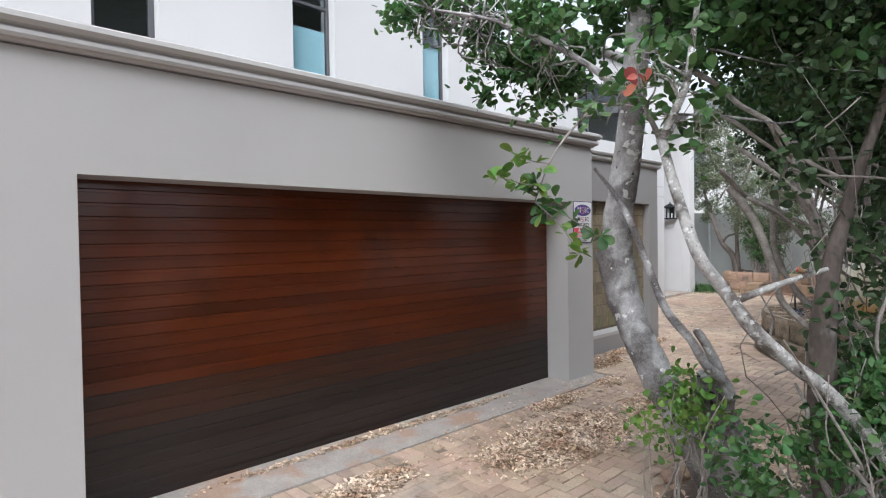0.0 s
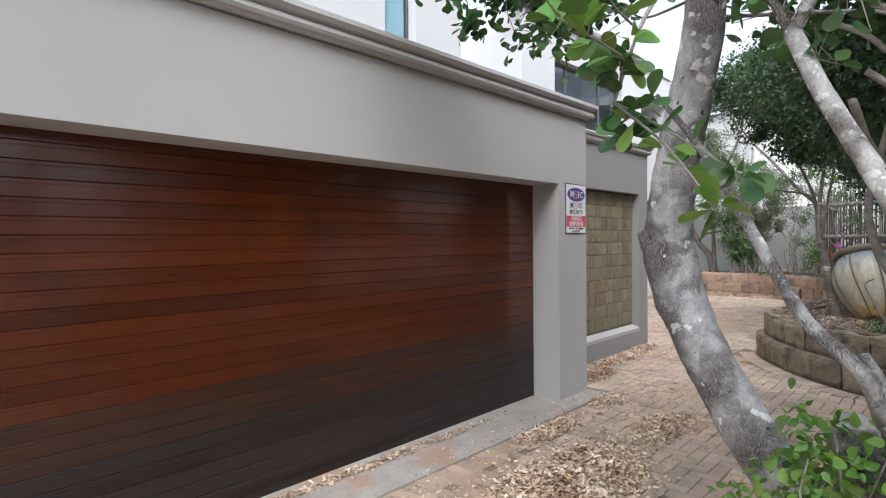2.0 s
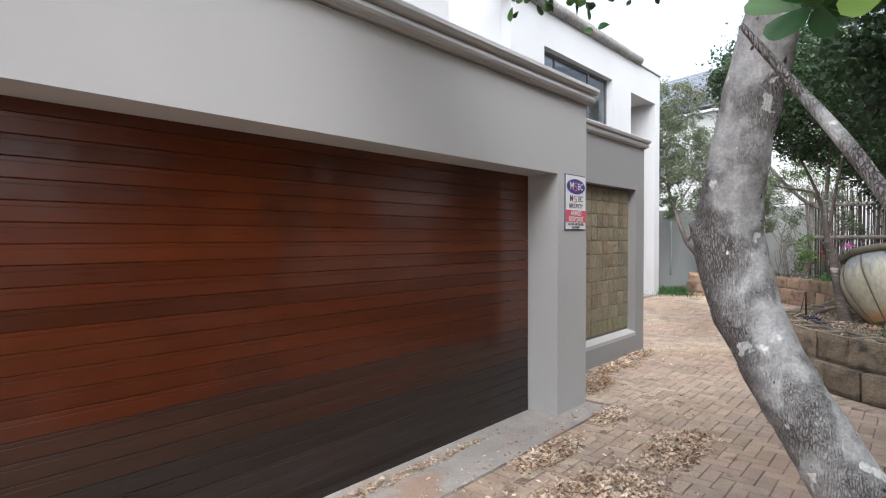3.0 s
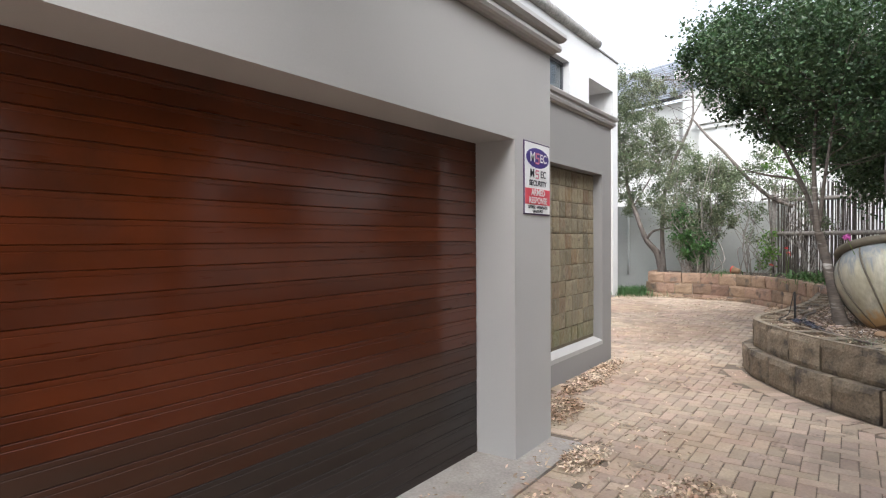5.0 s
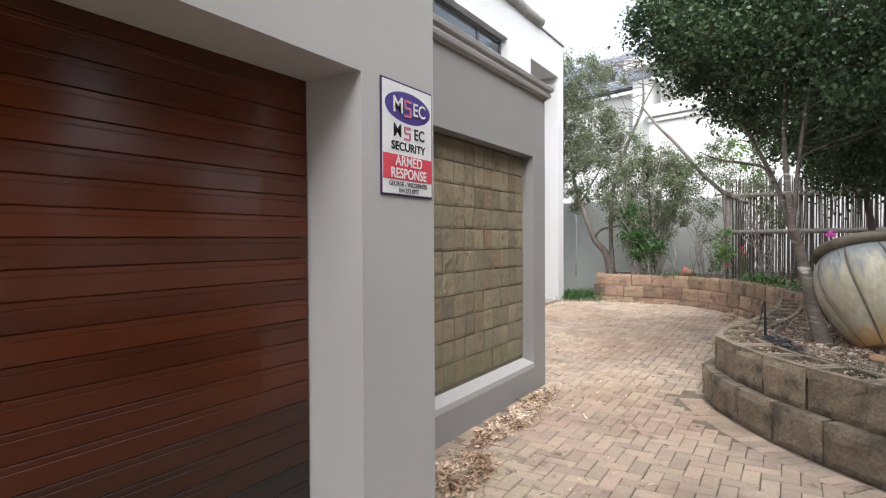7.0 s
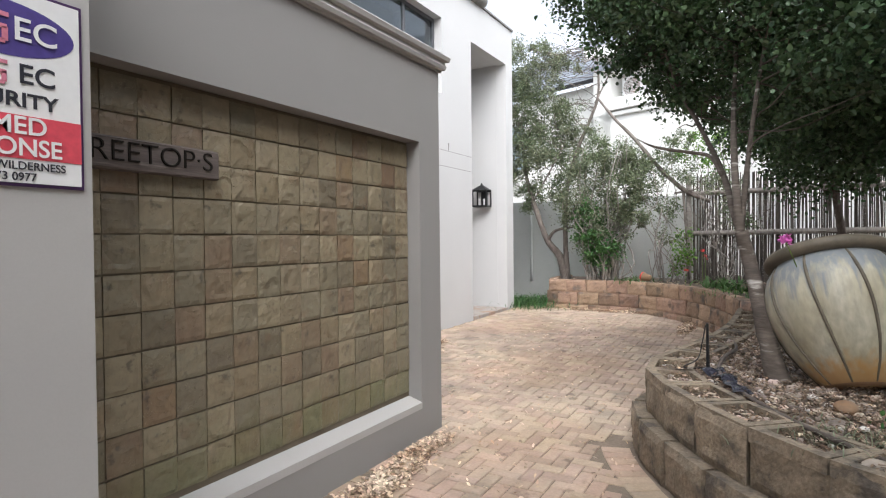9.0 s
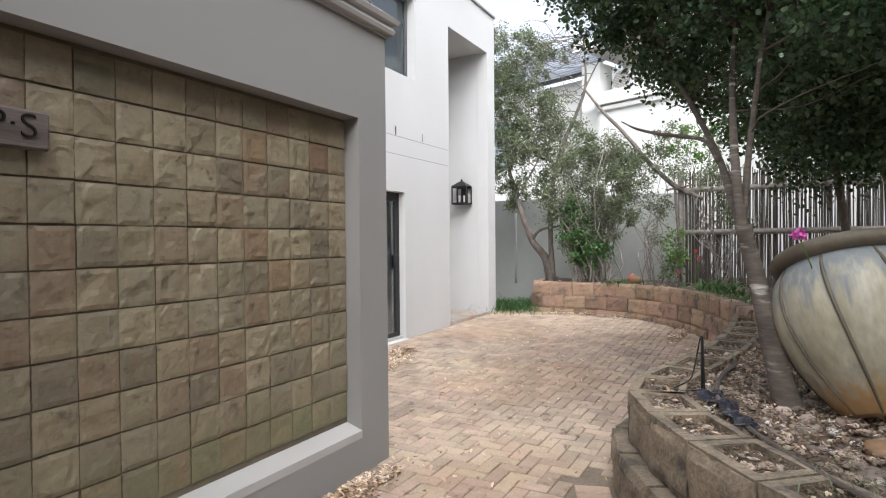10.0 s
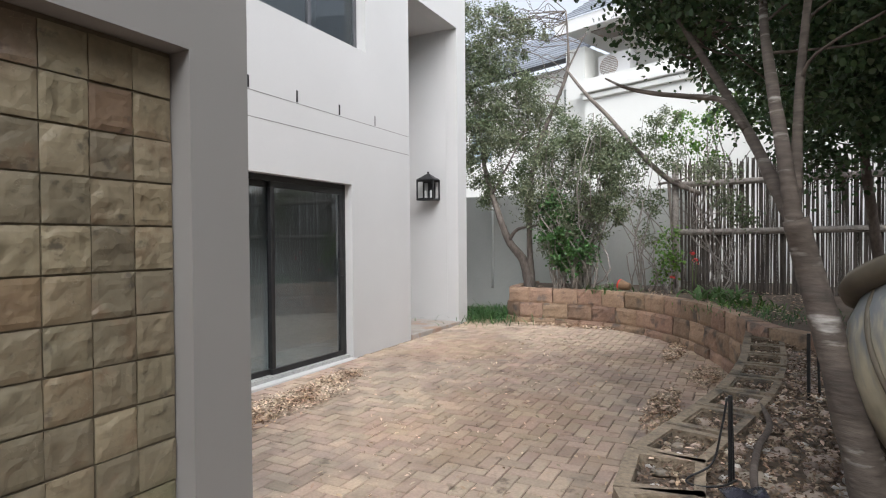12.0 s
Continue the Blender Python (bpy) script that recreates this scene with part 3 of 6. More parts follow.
# ---- garage front ----
P1X, P1Y, DOOR_Y = 6.18, 3.70, 3.99
OPEN = (0.82, 5.65, -0.32, 1.80)
garage_wall = pierced("wall_garage", -5.0, P1X, -0.5, 2.46, P1Y, 3.99, [OPEN], PLASTER, kind="structure",
                      label="smooth warm grey plastered garage front wall")
block("wall_garage_side", P1X - 0.25, P1X - 0.001, 3.992, 6.4, -0.5, 2.46, PLASTER, kind="structure", label="plastered side wall of the garage")
block("ceiling_garage", -5.0, P1X - 0.26, 3.992, 4.90, 2.10, 2.44, PLASTER, kind="structure", label="plastered flat slab over the garage")
COPING = [(o, z) for o, z in [(-0.10, 2.47), (0.02, 2.47), (0.03, 2.485), (0.055, 2.49), (0.065, 2.51), (0.06, 2.535), (0.045, 2.54), (0.045, 2.552),
          (0.075, 2.56), (0.092, 2.585), (0.088, 2.615), (0.06, 2.63), (-0.10, 2.635)]]
coping = sweep_profile("coping", COPING, [(-5.0, P1Y), (P1X, P1Y), (P1X, 4.9)], PLASTER, kind="structure",
                       label="moulded plaster coping along the garage parapet")

# the garage door: narrow horizontal boards
door = thing("garage_door", "closed wide garage door of narrow varnished reddish mahogany boards", "garage door", at=(3.2, DOOR_Y, -0.3))


def board_mesh(length, h, material):
    prof = [(0.028, 0.0), (0.003, 0.0), (0.0, 0.0025), (0.0, 0.060), (0.0015, 0.0615), (0.0015, 0.0645), (0.0, 0.066),
            (0.0, h - 0.0036), (0.0032, h - 0.0004), (0.028, h)]
    verts = [(x, y, z) for x in (-length / 2, length / 2) for y, z in prof]
    n = len(prof)
    faces = [(k, n + k, n + k + 1, k + 1) for k in range(n - 1)] + [tuple(range(n)), tuple(reversed(range(n, 2 * n)))]
    me = bpy.data.meshes.new("plank")
    me.from_pydata(verts, [], faces)
    me.materials.append(material)
    return me


boards = {m.name: board_mesh(4.83 - 0.012, 0.0842, m) for m in (WOOD, WOOD_DARK, WOOD_BLACK)}
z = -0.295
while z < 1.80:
    # boards turn darker in two steps towards the bottom of the door
    state = WOOD_BLACK if z < 0.20 else (WOOD_DARK if z < 0.46 else WOOD)
    ob = link("plank", boards[state.name], state, door, "" if state is WOOD else "darker lower board")
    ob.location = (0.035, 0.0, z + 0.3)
    z += 0.085
block("backing", -2.42, 2.42, 0.030, 0.05, 0.0, 2.11, LETTER, door)
block("door_seal", -2.40, 2.44, -0.004, 0.03, -0.025, 0.004, LETTER, door, "black rubber seal")

# ---- recessed wall with the slate panel ----
P2Y, P2X, TILE_Y = 4.29, 9.14, 4.40
NICHE = (6.36, 8.85, -0.02, 1.90)
pierced("wall_panel", P1X, P2X, -0.5, 2.47, P2Y, P2Y + 0.13, [NICHE], PLASTER_GREY_SHADED, kind="structure",
        label="plastered wall in darker shaded grey with recess for slate tiles")
block("wall_panel_back", P1X, P2X, P2Y + 0.132, P2Y + 0.30, -0.5, 2.47, PLASTER_GREY_SHADED, kind="structure", label="plaster backing wall in the same shaded grey")
COPING2 = [(o, z - 0.02) for o, z in [(-0.30, 2.49), (0.015, 2.49), (0.02, 2.505), (0.04, 2.51), (0.05, 2.535), (0.04, 2.555), (0.04, 2.565), (0.065, 2.575), (0.075, 2.605), (0.05, 2.625), (-0.30, 2.63)]]
sweep_profile("coping_panel", COPING2, [(P1X + 0.1, P2Y), (P2X, P2Y), (P2X, P2Y + 0.32)], PLASTER, kind="structure", label="moulded plaster coping on the slate panel wall")
sill = raw("sill", [(NICHE[0], P2Y - 0.004, -0.05), (NICHE[1], P2Y - 0.004, -0.05), (NICHE[1], P2Y - 0.004, -0.005), (NICHE[0], P2Y - 0.004, -0.005),
                    (NICHE[0], P2Y + 0.128, 0.035), (NICHE[1], P2Y + 0.128, 0.035), (NICHE[0], P2Y + 0.128, -0.05), (NICHE[1], P2Y + 0.128, -0.05)],
           [(0, 1, 2, 3), (3, 2, 5, 4), (0, 3, 4, 6), (1, 7, 5, 2), (6, 7, 1, 0), (4, 5, 7, 6)], PLASTER, kind="structure", label="pale sloping plaster sill of the recess")
slate_panel = tagged(block("slate_panel", NICHE[0] + 0.002, NICHE[1] - 0.002, P2Y + 0.112, P2Y + 0.130, 0.03, NICHE[3] - 0.002, GROUT), "panel of rough ochre slate tiles with dark recessed joints", "wall cladding", kind="structure")

# name board
name_board = thing("name_board", "weathered grey wooden name board with burnt lettering on slate tiles", "sign", at=(6.775, 4.385, 1.545))
bm = bmesh.new()
box(bm, -0.36, 0.36, -0.040, 0.0, -0.068, 0.066, 0.008)
bmesh.ops.subdivide_edges(bm, edges=bm.edges[:], cuts=3)
for v in bm.verts:
    v.co += Vector((noise.noise(v.co * 7) * 0.01, noise.noise(v.co * 9 + Vector((3, 0, 0))) * 0.004, noise.noise(v.co * 8 + Vector((0, 5, 0))) * 0.008))
part("board", bm, BOARD, name_board)


def lettering(name, text, size, at, material, parent, sx=1.0, extrude=0.001, label="", weight=0.0):
    cu = bpy.data.curves.new(name, "FONT")
    cu.body, cu.size, cu.align_x, cu.align_y, cu.extrude = text, size, "CENTER", "CENTER", extrude
    cu.offset = weight
    cu.materials.append(material)
    ob = new(name, cu)
    ob.matrix_basis = pose(*at, 90, 0, 0) @ Matrix.Diagonal((sx, 1, 1, 1))
    ob.parent = parent
    return tagged(ob, label)


lettering("letters", "TREETOP\u00b7S", 0.122, (-0.004, -0.044, 0.004), LETTER, name_board, 1.10, 0.004, "dark burnt letters", -0.0022)

# security sign
sign = thing("security_sign", "white, violet and red security sign with dark violet border on plaster", "sign", at=(5.96, P1Y - 0.001, 1.57))
sign.scale = (1.06, 1.0, 1.09)
block("plate", -0.184, 0.184, -0.006, 0.0, -0.224, 0.224, BORDER_INK, sign, "dark violet border", 0.001)
block("face", -0.176, 0.176, -0.0085, -0.0055, -0.216, 0.216, WHITE, sign)
block("banner", -0.176, 0.176, -0.0105, -0.0080, -0.161, -0.063, CRIMSON, sign, "red banner")
bm = bmesh.new()
bmesh.ops.create_circle(bm, cap_ends=True, segments=40, radius=1.0, matrix=pose(0, -0.0095, 0.128, 90) @ Matrix.Diagonal((0.163, 0.062, 1, 1)))
part("emblem", bm, PURPLE, sign, "violet oval emblem")


def bars(name, rows, y, material, parent, label=""):
    for x0, x1, z0, z1 in rows:
        ob = block(name, x0, x1, y, y + 0.002, z0, z1, material, parent, label)
    return ob


lettering("wording", "M", 0.088, (-0.078, -0.0125, 0.128), WHITE, sign, 1.1, 0.0005, "", 0.0008)
lettering("wording", "EC", 0.074, (0.076, -0.0125, 0.128), WHITE, sign, 1.1, 0.0005, "", 0.0008)
bars("emblem_curve", [(-0.030, 0.020, 0.150, 0.160), (-0.032, -0.020, 0.130, 0.157), (-0.030, 0.016, 0.123, 0.133), (0.006, 0.018, 0.097, 0.127), (-0.036, 0.012, 0.091, 0.101)], -0.0128, PINK, sign)
lettering("wording", "M", 0.072, (-0.080, -0.0105, 0.029), INK, sign, 1.1, 0.0005, "", 0.0008)
lettering("wording", "EC", 0.062, (0.078, -0.0105, 0.029), INK, sign, 1.1, 0.0005, "", 0.0008)
bars("wordmark_curve", [(-0.030, 0.016, 0.046, 0.054), (-0.034, -0.024, 0.030, 0.050), (-0.030, 0.014, 0.024, 0.032), (0.004, 0.014, 0.006, 0.028), (-0.034, 0.010, 0.000, 0.008)], -0.0115, PINK, sign)
lettering("wording", "SECURITY", 0.046, (0.0, -0.0105, -0.030), INK, sign, 1.2, 0.0005, "", 0.0010)
lettering("wording", "ARMED", 0.056, (0.0, -0.0125, -0.088), WHITE, sign, 1.05, 0.0005, "", 0.0008)
lettering("wording", "RESPONSE", 0.056, (0.0, -0.0125, -0.137), WHITE, sign, 1.0, 0.0005, "", 0.0008)
lettering("wording", "GEORGE - WILDERNESS", 0.026, (0.0, -0.0105, -0.178), INK, sign, 1.0, 0.0005, "", 0.0003)
lettering("wording", "044 873 0977", 0.026, (0.0, -0.0105, -0.203), INK, sign, 1.0, 0.0005, "", 0.0003)

# ---- upper front set back over the garage ----
WINS = [(1.19, 1.67, 2.75, 4.35), (2.88, 3.35, 2.75, 4.35), (4.55, 4.96, 2.75, 4.35)]
pierced("wall_upper", -5.0, 5.66, 2.10, 5.6, 4.902, 5.15, WINS, PLASTER_WHITE, kind="structure", label="white plastered upper wall set back behind the parapet")
block("wall_upper_side", 5.40, 5.659, 5.152, 8.0, 2.10, 5.6, PLASTER_WHITE, kind="structure", label="white plastered side of the upper storey")
block("wall_upper_room", -5.0, 5.39, 6.2, 6.3, 2.10, 5.5, DIM, kind="structure", label="dim back wall of the upper room")
block("ceiling_upper", -5.0, 5.66, 4.902, 8.0, 5.602, 5.80, PLASTER_WHITE, kind="structure", label="roof slab of the upper storey")


def window(name, x0, x1, z0, z1, y, mullions=(), transoms=(), bar=0.035, kind="structure", label="black aluminium framed window"):
    w = thing(name, label, "window", at=((x0 + x1) / 2, y, z0), kind=kind)
    cx, hw, h = (x0 + x1) / 2, (x1 - x0) / 2, z1 - z0
    bm = bmesh.new()
    box(bm, -hw, hw, 0, 0.05, 0, bar, 0.003)
    box(bm, -hw, hw, 0, 0.05, h - bar, h, 0.003)
    box(bm, -hw, -hw + bar, 0.001, 0.049, bar, h - bar, 0.003)
    box(bm, hw - bar, hw, 0.001, 0.049, bar, h - bar, 0.003)
    part("window_frame", bm, FRAME, w)
    for mx in mullions:
        block("mullion", mx - cx - bar / 2, mx - cx + bar / 2, 0.002, 0.048, bar, h - bar, FRAME, w, bevel=0.003)
    for tz in transoms:
        block("transom", -hw + bar, hw - bar, 0.004, 0.046, tz - z0 - bar / 2, tz - z0 + bar / 2, FRAME, w, bevel=0.003)
    edges = [-hw + bar] + [mx - cx for mx in mullions] + [hw - bar]
    for a, b in zip(edges[:-1], edges[1:]):
        p = block("pane", a + 0.004, b - 0.004, 0.022, 0.026, bar, h - bar, GLASS, w)
        p.visible_shadow = False
    return w


window("window_1", *WINS[0], 5.0, transoms=(3.42,), bar=0.045)
window("window_2", *WINS[1], 5.0, transoms=(3.75,), bar=0.03)
window("window_3", *WINS[2], 5.0, transoms=(3.72,), bar=0.03)
tagged(block("blind", 2.92, 3.31, 5.030, 5.034, 2.78, 3.52, BLIND), "teal fabric blind drawn behind the window", "blind")
tagged(block("blind", 4.59, 4.92, 5.030, 5.034, 2.78, 3.70, BLIND), "teal fabric blind drawn behind the window", "blind")

# ---- main house wall ----
BX0, BX1, BY = 9.25, 16.08, 6.54
ALC = (14.24, 15.76, -0.17, 4.61)
SLD = (10.30, 12.90, -0.24, 1.84)
UPW = (10.32, 13.21, 3.49, 4.68)
pierced("wall_house", BX0, BX1, -0.5, 5.33, BY, BY + 0.20, [SLD, UPW, ALC], PLASTER_WHITE, kind="structure", label="tall white plastered house wall with openings")
block("wall_house_west", BX0, BX0 + 0.2, BY + 0.202, 11.0, -0.5, 5.33, PLASTER_WHITE, kind="structure", label="white plastered side wall of the house")
block("wall_house_east", BX1 - 0.32, BX1, BY + 0.202, 11.0, -0.5, 5.33, PLASTER_WHITE, kind="structure", label="white plastered end wall of the house")
block("wall_alcove", 14.04, 14.239, BY + 0.202, 8.0, -0.5, 5.33, PLASTER_WHITE, kind="structure", label="white plastered wall beside the tall porch recess")
block("wall_porch_back", 14.24, 15.759, 7.45, 7.60, -0.5, 5.33, PLASTER_WHITE, kind="structure", label="white plastered back of the porch recess")
block("ceiling_porch", 14.24, 15.759, BY + 0.202, 7.449, 4.62, 4.80, PLASTER_WHITE, kind="structure", label="plastered ceiling of the porch recess")
block("floor_porch", 14.242, 15.757, BY - 0.02, 7.449, -0.5, -0.155, CONCRETE, kind="structure", label="raised screeded porch floor")
block("ceiling_roof", BX0, BX1, BY + 0.001, 11.0, 5.331, 5.36, PLASTER_WHITE, kind="structure", label="flat roof slab of the house")
block("floor_inside", 9.46, 14.03, BY + 0.05, 10.9, -0.50, -0.19, FLOOR_IN, kind="structure", label="pale tiled floor indoors")
block("wall_inside", 9.46, 14.03, 7.5, 7.6, -0.19, 2.9, DIM, kind="structure", label="dim inner wall")
block("ceiling_inside", 9.46, 14.03, BY + 0.205, 10.9, 2.6, 2.75, DIM, kind="structure", label="dim ceiling indoors")
block("wall_inside_upper", 9.46, 14.03, 8.0, 8.1, 2.76, 5.32, DIM, kind="structure", label="dim inner wall upstairs")
block("threshold", SLD[0], SLD[1] + 0.02, BY - 0.05, BY + 0.05, -0.40, -0.225, PLASTER_WHITE, kind="structure", label="pale door threshold", bevel=0.006)
window("window_4", *UPW, BY + 0.13, mullions=(10.95, 12.34), bar=0.05)


# sliding door
sd = thing("sliding_door", "closed black aluminium framed sliding glass door in white wall", "door", at=(11.62, BY + 0.10, -0.22), kind="structure")
bm = bmesh.new()
box(bm, -1.28, 1.28, 0, 0.09, 2.0, 2.06, 0.003)
box(bm, 1.23, 1.28, 0, 0.09, 0.0, 2.0, 0.003)
box(bm, -1.28, -1.23, 0, 0.09, 0.0, 2.0, 0.003)
box(bm, -1.28, 1.28, 0, 0.09, -0.02, 0.02, 0.003)
part("door_frame", bm, BLACK, sd)
for x0, x1, y in ((-1.23, 0.13, 0.05), (0.06, 1.23, 0.005)):
    bm = bmesh.new()
    for a in ((x0, x1, y, y + 0.035, 0.02, 0.085), (x0, x1, y, y + 0.035, 1.94, 2.0), (x0, x0 + 0.05, y, y + 0.035, 0.085, 1.94), (x1 - 0.05, x1, y, y + 0.035, 0.085, 1.94)):
        box(bm, *a, 0.003)
    leaf = part("door_leaf", bm, BLACK, sd)
    p = block("pane", x0 + 0.05, x1 - 0.05, y + 0.014, y + 0.020, 0.085, 1.94, GLASS_DOOR, leaf)
    p.visible_shadow = False
block("handle", 1.13, 1.20, -0.035, 0.004, 0.98, 1.18, BLACK, sd, "black lock handle", 0.006)

# fine grooves and slots in the render; grooves are raised strips coloured as shade
for z0 in (2.604, 2.352):
    block("trim_groove", 9.3, 14.22, BY - 0.0015, BY + 0.0005, z0, z0 + 0.008, PLASTER_GREY_SHADED, None, "thin raised strip in shade colour for a groove in white plaster", kind="structure")
for x in (11.30, 11.97, 12.68, 13.40):
    tagged(block("weep_slot", x - 0.012, x + 0.012, BY - 0.004, BY + 0.002, 2.62, 2.74, BLACK if x < 13 else PLASTER_GREY_SHADED), "narrow dark weep slot in white plaster", "vent", "weep slots in the wall")

# rough band at the eaves and the thin flashing
bm = bmesh.new()
vs, fs = tube_data([(8.6, BY - 0.02, 5.42), (10.5, BY - 0.03, 5.42), (12.5, BY - 0.02, 5.42), (14.68, BY - 0.03, 5.42)], [0.11, 0.115, 0.11, 0.10], 12, 14, 0.10)
bm.free()
tagged(raw("eaves_band", vs, fs, BAND, smooth=True), "rough rounded grey eaves band", kind="structure")
block("flashing", 14.6, BX1 + 0.02, BY - 0.03, BY + 0.06, 5.335, 5.375, PLASTER_GREY_SHADED, kind="structure", label="thin grey parapet flashing", bevel=0.005)

# wall lantern
lantern = thing("wall_lantern", "black square carriage lantern with two candle bulbs on white plaster", "wall lamp", at=(15.755, 7.02, 1.83))
lantern.scale = (0.8, 1.0, 1.0)
bm = bmesh.new()
for y0, y1, z0, z1 in ((-0.16, 0.16, 0.0, 0.035), (-0.16, 0.16, 0.30, 0.335), (-0.16, -0.135, 0.035, 0.30), (0.135, 0.16, 0.035, 0.30)):
    for x0, x1 in ((-0.30, -0.275), (-0.035, -0.01)):
        box(bm, x0, x1, y0, y1, z0, z1, 0.003)
box(bm, -0.275, -0.035, -0.16, 0.16, 0.0, 0.02)
part("cage", bm, BLACK, lantern)
bm = bmesh.new()
bmesh.ops.create_cone(bm, cap_ends=True, segments=4, radius1=0.23, radius2=0.03, depth=0.10, matrix=pose(-0.155, 0, 0.385, 0, 0, 45))
bmesh.ops.create_uvsphere(bm, u_segments=8, v_segments=6, radius=0.022, matrix=pose(-0.155, 0, 0.455))
part("cap", bm, BLACK, lantern)
block("back_plate", -0.012, 0.0, -0.07, 0.07, 0.02, 0.34, BLACK, lantern)
for y in (-0.05, 0.05):
    bm = bmesh.new()
    bmesh.ops.create_cone(bm, cap_ends=True, segments=10, radius1=0.016, radius2=0.016, depth=0.09, matrix=pose(-0.155, y, 0.065))
    bmesh.ops.create_uvsphere(bm, u_segments=10, v_segments=8, radius=0.02, matrix=pose(-0.155, y, 0.135) @ Matrix.Diagonal((1, 1, 1.7, 1)))
    part("bulb", bm, WHITE, lantern, "white candle bulb")

# ---- boundary wall and stick fence ----
block("wall_boundary", 18.15, 18.40, 3.2, 12.0, -0.4, 2.06, PLASTER_GREEN, kind="structure", label="weathered grey green garden boundary wall", bevel=0.01)
tagged(raw("downpipe", *tube_data([(18.10, 6.92, 0.2), (18.10, 6.92, 1.86)], [0.028, 0.028], 10, 4), PLASTER_GREEN, smooth=True), "thin grey pipe on the boundary wall", "pipe")

fence = thing("stick_fence", "rustic fence of thin grey vertical sticks on round rails", "fence", at=(17.0, 3.3, 0.2))
rng = np.random.default_rng(5)
pieces, n_st = [], 0
for i in range(620):
    y = -0.02 - i * 0.0165 + rng.normal() * 0.003
    top = 2.10 + rng.normal() * 0.05
    x = rng.normal() * 0.012
    lean = rng.normal() * 0.02
    if rng.random() < 0.05:
        continue
    v, f = tube_data([(x, y, 0.0), (x + lean * 0.5, y + lean, top)], [0.0108, 0.0090], 5, 1)
    if n_st < 300 and y > -5:
        raw("stick", v, f, STICK, fence)
        n_st += 1
    else:
        pieces.append((v, f))
tagged(raw("sticks", *join(pieces), STICK, fence), kind="stuff")
for zz in (1.06, 1.80):
    raw("rail", *tube_data([(-0.04, 0.1, zz), (-0.05, -3.5, zz + 0.02), (-0.04, -7, zz), (-0.04, -10.4, zz)], [0.045, 0.05, 0.045, 0.045], 10, 5, 0.08), TWIG, fence, smooth=True)
raw("post", *tube_data([(-0.02, 0.06, -0.4), (-0.02, 0.06, 2.16)], [0.055, 0.05], 12, 4, 0.06), TWIG, fence, smooth=True)

# ---- neighbouring house ----
house = thing("neighbour_house", "pale cream two-storey house with slate roof and covered balcony", "house", at=(20.5, 5.2, 0))
house.rotation_euler = (0, 0, math.atan2(0.946, 0.326))
# local x runs away along the front, local y out of the front
pierced("wall", -7.0, 0.98, -0.4, 4.46, -0.3, 0.0, [(-6.5, -5.6, 1.0, 2.2)], PLASTER_CREAM, house)
block("wall_wing", 0.48, 1.0, -3.5, 0.0, -0.4, 5.62, PLASTER_CREAM, house)
pierced("wall_far", 1.001, 9.0, -0.4, 5.5, -1.0, -0.7, [(1.15, 1.55, 4.1, 4.95), (4.0, 5.0, 3.4, 4.9)], PLASTER_CREAM, house)
block("pane", 1.15, 1.55, -0.95, -0.93, 4.1, 4.95, GLASS, house, "dark window glass")
block("pane", 4.0, 5.0, -0.95, -0.93, 3.4, 4.9, GLASS, house, "dark window glass")
block("ledge", -7.0, 0.55, -0.02, 0.14, 4.50, 4.62, PLASTER_CREAM, house, "moulded ledge under the balcony", 0.015)
block("ledge", -7.0, 0.50, -0.02, 0.08, 4.36, 4.47, PLASTER_CREAM, house, "moulded ledge under the balcony", 0.015)
block("parapet", -7.0, 0.479, -0.25, -0.001, 4.62, 4.86, PLASTER_CREAM, house, "low balcony parapet")
block("balcony_floor", -7.0, 0.479, -3.4, -0.301, 4.2, 4.45, PLASTER_CREAM, house)
block("wall_balcony", -7.0, 0.479, -1.3, -1.1, 4.46, 6.1, PLASTER_CREAM, house)
block("balcony_ceiling", -7.0, 0.98, -2.2, 0.35, 6.0, 6.15, PLASTER_CREAM, house)
block("fascia", -7.0, 1.02, 0.352, 0.42, 5.86, 6.16, WHITE, house, "white fascia board", 0.01)
for k in range(8):
    block("soffit_slat", -6.8 + k * 0.95, -6.2 + k * 0.95, -0.9, -0.2, 5.975, 5.995, CONCRETE, house)
sl = math.radians(32)


def slate_course(x0, x1, y0, z0):
    vs = [(x, y0 + dy, z0 + dz) for x in (x0, x1) for dy, dz in ((0, 0), (0, 0.03), (-0.27, 0.27 * math.tan(sl) + 0.012), (-0.27, 0.27 * math.tan(sl) - 0.02))]
    raw("slate_course", vs, [(3, 2, 1, 0), (4, 5, 6, 7), (1, 5, 4, 0), (2, 6, 5, 1), (3, 7, 6, 2), (0, 4, 7, 3)], ROOF, house)


for r in range(16):
    slate_course(1.02, 9.2, -0.45 - r * 0.24, 5.60 + r * 0.24 * math.tan(sl))
for r in range(12):
    slate_course(-7.2, 1.0, 0.45 - r * 0.24, 6.17 + r * 0.24 * math.tan(sl))
block("gutter", 1.02, 9.2, -0.46, -0.36, 5.52, 5.61, BLACK, house, "dark gutter")

